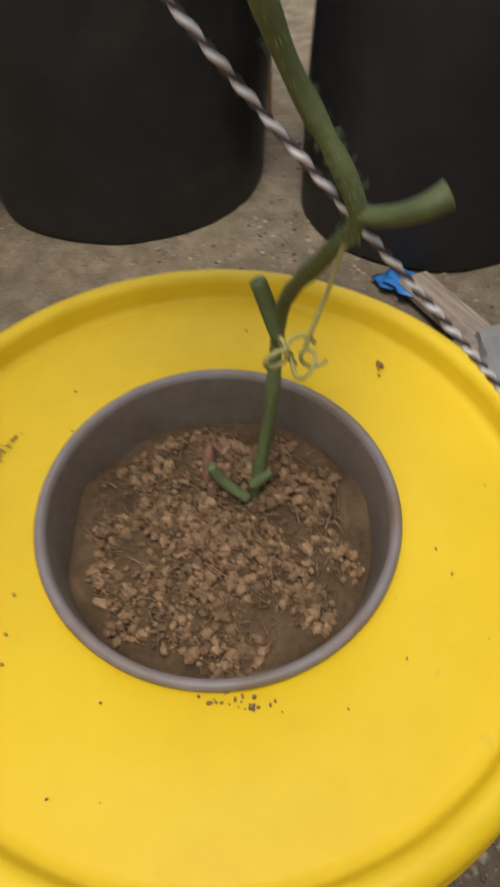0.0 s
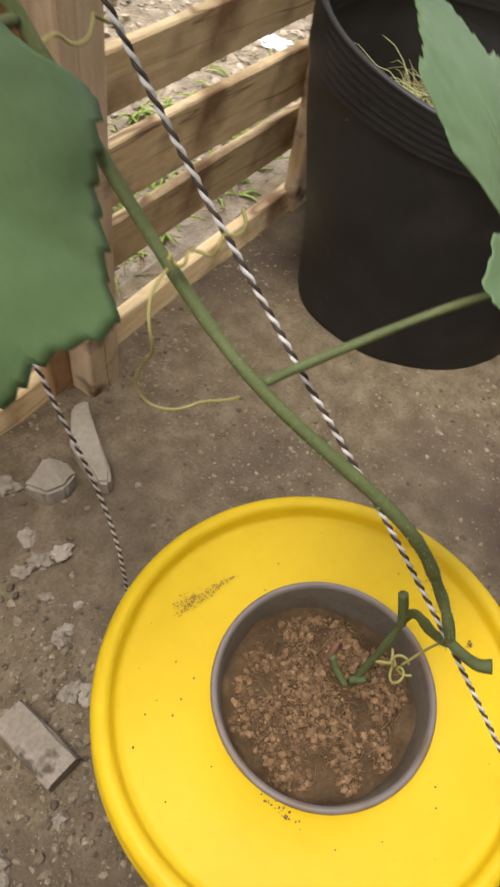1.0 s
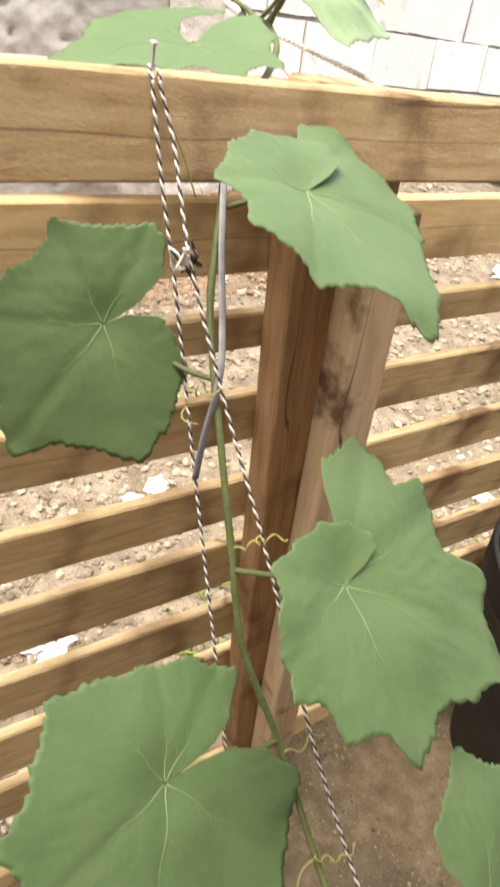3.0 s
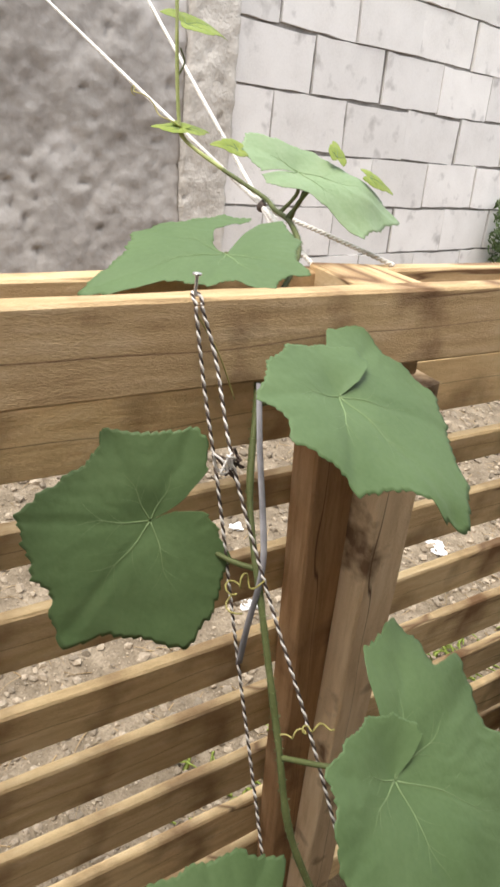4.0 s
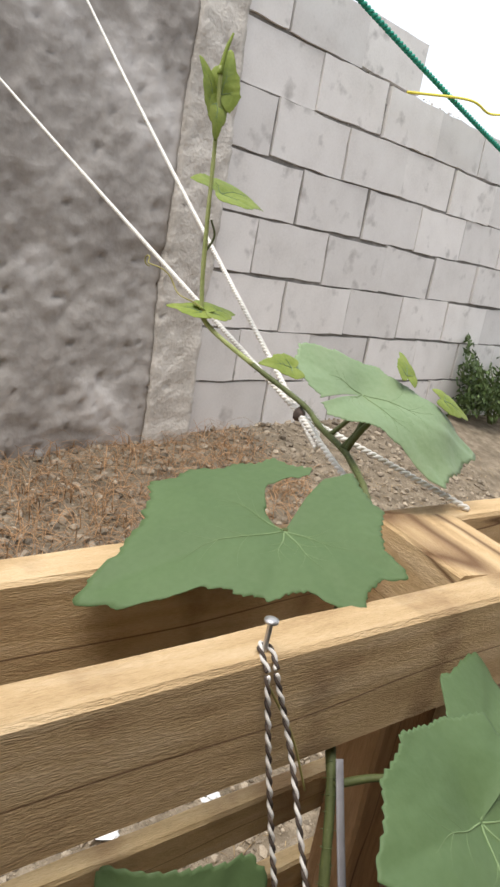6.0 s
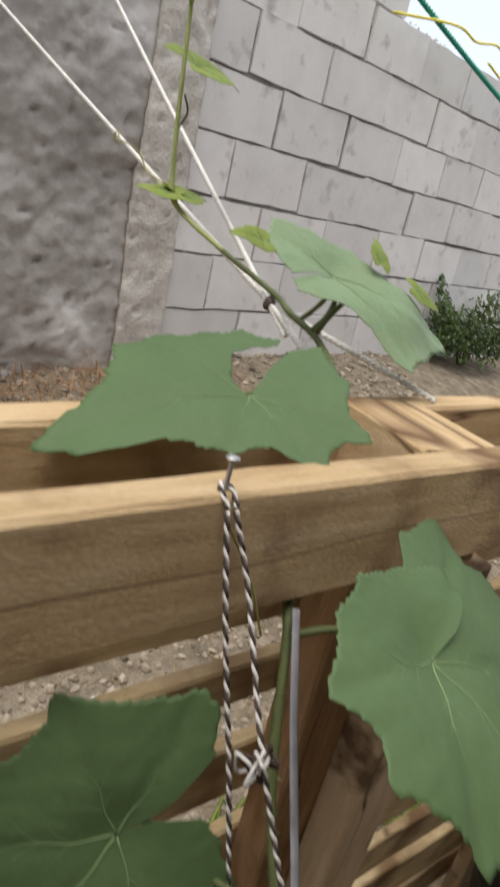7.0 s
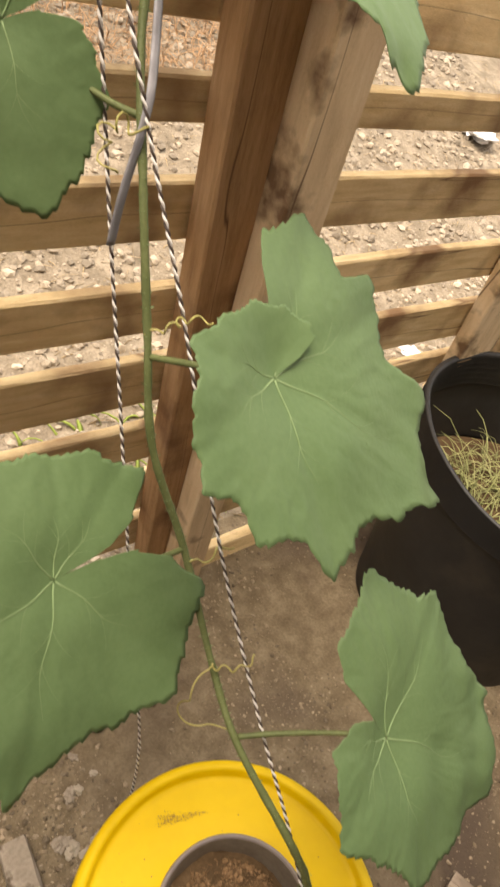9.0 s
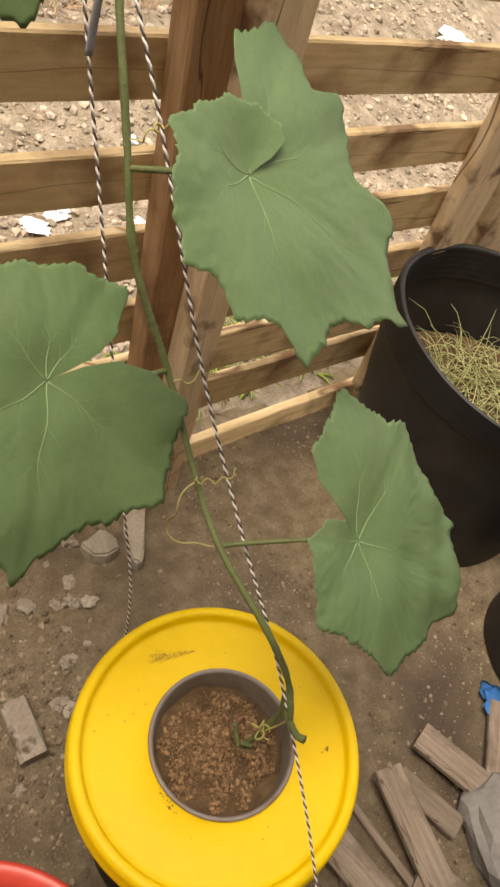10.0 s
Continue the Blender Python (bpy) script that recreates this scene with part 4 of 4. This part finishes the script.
tagged(brick, "small pale broken brick lying on the ground", "brick")
r_ = random.Random(77)
for i in range(90):
    x, y = r_.uniform(-0.38, 0.10), r_.uniform(0.13, 0.60)
    if (x * x + y * y) < 0.17 ** 2 or (x > -0.16 and x < -0.05 and 0.15 < y < 0.28):
        continue
    s = 0.006 + 0.018 * r_.random() ** 1.8
    stone("stone", "small broken stone lying on the earth", "stone", (x, y, ground_height(x, y) + s * 0.12), s, (1, 0.75, 0.5), i, r_.uniform(0, 360), BRICK if i % 3 else STONE, rough=0.75, group="stones on the yard")

pl = []
for _ in range(52000):
    x, y = r_.uniform(-0.5, 0.95), r_.uniform(-0.4, 0.62)
    if noise.noise(Vector((x * 4, y * 4, 7))) + (0.45 if x < 0.12 - 0.2 * y else 0.02) < r_.uniform(-0.2, 0.5):
        continue
    s = 0.0008 + 0.0045 * r_.random() ** 7
    pl.append((x, y, ground_height(x, y) + s * 0.1, s))
gg = part("grit", scatter(pl, r_), GRIT, smooth=False)
tagged(gg, "grit and pebbles strewn over the bare earth", "gravel", kind="stuff")
pl = []
for _ in range(40000):
    x = -0.6 + 3.6 * r_.random() ** 1.3
    y = 0.62 + 1.9 * r_.random() ** 1.6 + 0.12 * x
    s = (0.0022 + 0.015 * r_.random() ** 8) * (0.75 + 0.3 * y)
    pl.append((x, y, ground_height(x, y) + s * 0.15, s))
gg = part("gravel", scatter(pl, r_), GRAVEL, smooth=False)
tagged(gg, "pale rubble and gravel on the bank behind the fence", "gravel", kind="stuff")

pl = []
for _ in range(8000):
    x, y = r_.gauss(-0.16, 0.2), r_.uniform(-0.35, 0.6)
    if x * x + y * y < 0.13 ** 2 or (x > 0.02 and y > 0.2 and r_.random() < 0.8):
        continue
    s = 0.0014 + 0.006 * r_.random() ** 5
    pl.append((x, y, ground_height(x, y) + s * 0.15, s))
tagged(part("soil_clods", scatter(pl, r_), GRIT, smooth=False), "dark crumbly clods of earth round the bucket", "soil", kind="stuff")
roots = [(x, y, ground_height(x, y)) for x, y in ((r_.uniform(-0.5, 3.2), 0.64 + 1.85 * r_.random()) for _ in range(3200))]
tagged(part("straw", blades(roots, r_, 0.06, 0.003, (0.0, 0.35), 0.25), STRAW), "dry straw scattered on the bank", "straw", kind="stuff")
roots = []
for _ in range(2600):
    u, d = r_.uniform(0.2, 2.0), 0.05 + 0.62 * r_.random()
    q = wall_point(u, 0, d)
    roots.append((q.x, q.y, ground_height(q.x, q.y)))
tagged(part("dry_brush", blades(roots, r_, 0.13, 0.0035, (0.2, 1.4), 0.5), BRUSH), "dead brown brush heaped at the foot of the wall", "dry brush", kind="stuff")
roots = []
for _ in range(420):
    x = r_.gauss(0.75, 0.28)
    y = r_.uniform(0.66, 0.95)
    roots.append((x, y, ground_height(x, y)))
tagged(part("weeds", blades(roots, r_, 0.07, 0.011, (0.3, 1.2), 0.4), LEAF_YOUNG), "low yellow-green weeds behind the fence", "weeds", kind="stuff")

SCRAPS = [((0.296, -0.190, 0.026), 0.165, 0.048, 0.014, (90, 3, -104)), ((0.424, -0.160, 0.022), 0.120, 0.050, 0.014, (90, -3, -76)), ((0.193, -0.215, 0.018), 0.17, 0.052, 0.014, (90, 2, -82)),
          ((0.247, -0.195, 0.010), 0.15, 0.012, 0.012, (90, 0, -88)), ((0.352, -0.180, 0.008), 0.11, 0.040, 0.012, (90, 0, -75)), ((0.53, -0.185, 0.010), 0.14, 0.045, 0.014, (90, 0, 35)),
          ((0.30, -0.33, 0.012), 0.20, 0.06, 0.014, (90, 2, -70))]
for i, (at, ln, w, th, rot) in enumerate(SCRAPS):
    ob = part("wood_offcut", board_mesh(ln, w, th, 60 + i), WOOD_GREY, smooth=False)
    ob.matrix_world = pose(*at, *rot)
    tagged(ob, "weathered offcut of sawn board lying on the ground", "wood offcut", "wood offcuts")
SACK = material("grey_cement", [(0.17, 0.155, 0.14), (0.25, 0.235, 0.215), (0.33, 0.31, 0.285)], 12, 0.8, 0.3, detail_scale=120, spec=0.25)
stone("cement_lump", "smooth grey rounded lump of hardened cement", "stone", (0.415, -0.285, 0.02), 0.085, (1.1, 0.75, 0.55), 91, 60, SACK, 0.22)
bl = part("plastic_scrap", lump(0.026, 4, 1.1, 3, (1.2, 0.9, 0.22)), BLUE)
bl.matrix_world = pose(0.585, -0.135, 0.006, 8, 5, 40)
tagged(bl, "crumpled scrap of blue plastic", "scrap")
for i, (x, y, s) in enumerate(((0.03, 0.93, 0.035), (0.03, 0.83, 0.03), (0.635, 1.215, 0.022), (0.364, 1.215, 0.03), (2.64, 1.95, 0.09), (1.375, 1.226, 0.03), (1.39, 0.955, 0.035), (0.75, 1.47, 0.02), (0.45, 1.26, 0.03))):
    ob = part("paper_scrap", lump(s, 40 + i, 1.0, 3, (1.2, 0.8, 0.3)), WHITE_SCRAP, smooth=False)
    ob.matrix_world = pose(x, y, ground_height(x, y) + s * 0.15, 0, 0, i * 50)
    tagged(ob, "crumpled white litter on the rubble bank", "litter", "litter")
batten = thing("batten", "short upright batten with whitewashed patches between the bags", "wood offcut", at=pose(1.0, 0.103, 0.165, 0, -90, -84))
part("board", board_mesh(0.36, 0.05, 0.022, 71), WOOD_DARK, batten, smooth=False)
for bx in (-0.09, 0.03):
    pq = part("paint_patch", board_mesh(0.045, 0.0505, 0.023, 72), WHITE_SCRAP, batten, "chipped white paint patch", smooth=False)
    pq.matrix_world = batten.matrix_world @ pose(bx, 0, 0)

red = thing("red_bucket", "red plastic bucket beside the yellow-lidded one", "bucket", at=pose(-0.315, -0.09, 0.0))
part("body", lathe([(0.10, 0.0), (0.115, 0.002), (0.135, 0.225), (0.148, 0.235), (0.15, 0.25), (0.145, 0.252), (0.132, 0.24), (0.11, 0.02), (0.002, 0.018)], 80), RED, red)

# ---- wall of concrete blocks with a plastered bay ----
wall = thing("wall_north", "grey concrete block wall, one bay roughly plastered", "wall", kind="structure")
core = board_mesh(4.6, 3.2, 0.12, 81, 0.0)
ob = part("mortar", core, MORTAR, wall, "rough recessed mortar", smooth=False)
ob.matrix_world = pose(*wall_point(3.97, 0.62, -0.024), 0, 0, 8.3)
for me_co in (ob.data.vertices,):
    for q in me_co:
        q.co.z = min(q.co.z, (1.80 - 0.62) + max(0.0, 0.44 * (1 - (q.co.x + 2.3) / 2.4)))


def block_mesh(seed, length=0.455, height=0.219):
    bm = bmesh.new()
    bmesh.ops.create_cube(bm, size=1.0)
    bmesh.ops.scale(bm, vec=(length, 0.10, height), verts=bm.verts[:])
    bmesh.ops.subdivide_edges(bm, edges=[e for e in bm.edges if abs(e.verts[0].co.x - e.verts[1].co.x) > 0.1], cuts=4)
    bmesh.ops.subdivide_edges(bm, edges=[e for e in bm.edges if abs(e.verts[0].co.z - e.verts[1].co.z) > 0.1], cuts=2)
    for q in bm.verts:
        d = q.co * 9 + Vector((seed, seed * 0.7, 0))
        q.co += Vector((noise.noise(d), 0.12 * noise.noise(d + Vector((5, 0, 0))), noise.noise(d + Vector((0, 9, 0))))) * 0.007
    me = bpy.data.meshes.new("block")
    bm.to_mesh(me)
    bm.free()
    me.materials.append(BLOCK)
    return me


BLOCK_MESHES = [block_mesh(s * 3.3 + 1) for s in range(7)]
HALF = block_mesh(77.0, 0.215)
rb = random.Random(5)
for row in range(10):
    z = 0.310 + 0.2315 * row + 0.10
    start = 1.70 + (0.467 * 0.5 if row % 2 == 0 else 0.0)
    if row % 2 == 0:
        ob = new("block", HALF)
        ob.parent = wall
        ob.matrix_world = pose(*wall_point(1.70 + 0.12, z, 0.0), 0, 0, 8.3)
    for k in range(10):
        u = start + 0.467 * (k + 0.5)
        if z > 2.44 - 0.17 * (u - 2.0):
            continue
        ob = new("block", BLOCK_MESHES[rb.randrange(7)])
        ob.parent = wall
        ob.matrix_world = pose(*wall_point(u + rb.gauss(0, 0.006), z + rb.gauss(0, 0.003), rb.gauss(0.0, 0.004)), 0, rb.gauss(0, 0.5), 8.3)


pl = []
for row in range(11):
    z = 0.310 + 0.2315 * row - 0.009
    for _ in range(150):
        u = rb.uniform(1.72, 5.6)
        if z > 2.40 - 0.17 * (u - 2.0) or noise.noise(Vector((u * 3.1, row * 5.0, 2))) < -0.05:
            continue
        pl.append((*wall_point(u, z + rb.gauss(0, 0.005), 0.024 + rb.uniform(0, 0.008)), 0.004 + 0.008 * rb.random() ** 2))
for row in range(10):
    for k in range(10):
        u = 1.70 + (0.467 * 0.5 if row % 2 == 0 else 0.0) + 0.467 * k
        z = 0.310 + 0.2315 * row
        if z > 2.30 - 0.17 * (u - 2.0) or rb.random() < 0.3:
            continue
        for _ in range(8):
            pl.append((*wall_point(u + rb.gauss(0, 0.004), z + rb.uniform(0.0, 0.21), 0.022 + rb.uniform(0, 0.008)), 0.004 + 0.006 * rb.random() ** 2))
tagged(part("mortar_crumbs", scatter(pl, rb), MORTAR_PALE, wall, "squeezed-out crumbs of mortar along the joints", smooth=False), kind="stuff")


def rough_panel(u0, u1, z0, z1, out, thick, amp, seed, du=0.03):
    """A hand-plastered face with uneven relief, closed at its sides."""
    nu, nz = int((u1 - u0) / du), int((z1 - z0) / du)
    v, f = [], []
    for j in range(nz + 1):
        for i in range(nu + 1):
            u, z = u0 + (u1 - u0) * i / nu, z0 + (z1 - z0) * j / nz
            d = amp * (noise.noise(Vector((u * 2.2, z * 2.2, seed))) + 0.5 * noise.noise(Vector((u * 7, z * 7, seed + 3))) + 0.42 * noise.noise(Vector((u * 19, z * 19, seed + 5))) + 0.22 * noise.noise(Vector((u * 52, z * 52, seed + 6))))
            crack = abs(noise.noise(Vector((u * 1.7, z * 2.6, seed + 9))))
            d -= 0.016 * math.exp(-(crack / 0.016) ** 2) * max(0.0, noise.noise(Vector((u * 1.1, z * 1.1, seed + 2))) + 0.25)
            pit = noise.noise(Vector((u * 26, z * 26, seed + 7)))
            d -= 0.05 * max(0.0, pit - 0.38)
            v.append(wall_point(u, z, out + d))
    n = nu + 1
    for j in range(nz):
        for i in range(nu):
            f.append((j * n + i, j * n + i + 1, (j + 1) * n + i + 1, (j + 1) * n + i))
    o = len(v)
    ring = [i for i in range(n)] + [j * n + nu for j in range(1, nz + 1)] + [nz * n + i for i in range(nu - 1, -1, -1)] + [j * n for j in range(nz - 1, 0, -1)]
    for i in ring:
        v.append(Vector(v[i]) + WALL_N * thick)
    for k in range(len(ring)):
        k2 = (k + 1) % len(ring)
        f.append((ring[k2], ring[k], o + k, o + k2))
    return v, f


part("plaster", rough_panel(-2.0, 1.47, 0.30, 2.75, 0.055, 0.10, 0.022, 1.0, 0.014), PLASTER, wall, "stained grey hand-laid plaster")
part("pilaster", rough_panel(1.472, 1.70, 0.30, 2.75, 0.075, 0.14, 0.018, 8.0, 0.016), CONCRETE, wall, "rough cast concrete pilaster")

# ---- shrub by the wall ----
shrub = thing("shrub", "dense dark green shrub at the foot of the wall", "shrub")
rs = random.Random(31)
base = wall_point(4.15, 0.50, 0.22)
for i in range(9):
    a = rs.uniform(0, 6.28)
    q = base + Vector((0.30 * math.cos(a), 0.14 * math.sin(a), rs.uniform(0.2, 0.42)))
    part("branch", tube(glide([base - Vector((0, 0, 0.04)), base * 0.5 + q * 0.5 + Vector((0, 0, 0.06)), q], 5), [0.008 * (1 - 0.8 * k_ / 10) for k_ in range(11)], 6), STEM, shrub)
lv, lf = [], []
for _ in range(2600):
    a, b, rr = rs.uniform(0, 6.28), rs.uniform(-0.2, 1.0), rs.random() ** 0.4
    q = base + Vector((0.42 * rr * math.cos(a), 0.17 * rr * math.sin(a), 0.13 + 0.36 * rr * b * (1 + 0.3 * math.sin(3 * a))))
    n_ = Vector((rs.gauss(0, 1), rs.gauss(0, 1), rs.gauss(0.6, 1))).normalized()
    s_ = n_.orthogonal().normalized()
    t_ = n_.cross(s_)
    L_, W_ = rs.uniform(0.015, 0.032), rs.uniform(0.006, 0.011)
    o = len(lv)
    lv += [q - s_ * L_, q + t_ * W_ + n_ * 0.002, q + s_ * L_, q - t_ * W_ + n_ * 0.002, q - n_ * 0.003]
    lf += [(o, o + 1, o + 4), (o + 1, o + 2, o + 4), (o + 2, o + 3, o + 4), (o + 3, o, o + 4)]
part("foliage", (lv, lf), SHRUB, shrub, "many small oval leaves")

# ---- unseen plain walls and roof added behind the viewer, closing and shading the yard ----
shade_wall = part("unseen_wall_south", board_mesh(9.0, 3.2, 0.2, 95, 0.004), PLASTER, smooth=False)
shade_wall.matrix_world = pose(0.4, -1.6, 1.3, 0, 0, 0)
tagged(shade_wall, "plain grey wall added out of view to close the yard and cut its sky light", "wall", kind="structure")
# Unseen overhang, added to darken surfaces that face the viewer.
shade_roof = part("house_eave", board_mesh(9.0, 1.2, 0.06, 96, 0.004), WOOD_DARK, smooth=False)
shade_roof.matrix_world = pose(0.4, -1.08, 2.62, 80, 0, 0)
tagged(shade_roof, "plain boarded overhang added out of view to shade the near yard", "roof", kind="structure")
# Unseen side wall, added to block light from the left of the yard.
side = part("unseen_wall_west", board_mesh(1.75, 2.9, 0.16, 97, 0.004), PLASTER, smooth=False)
side.matrix_world = pose(-1.28, -0.62, 1.4, 0, 0, 90)
tagged(side, "plain grey side wall added out of view to shade the yard's left", "wall", kind="structure")
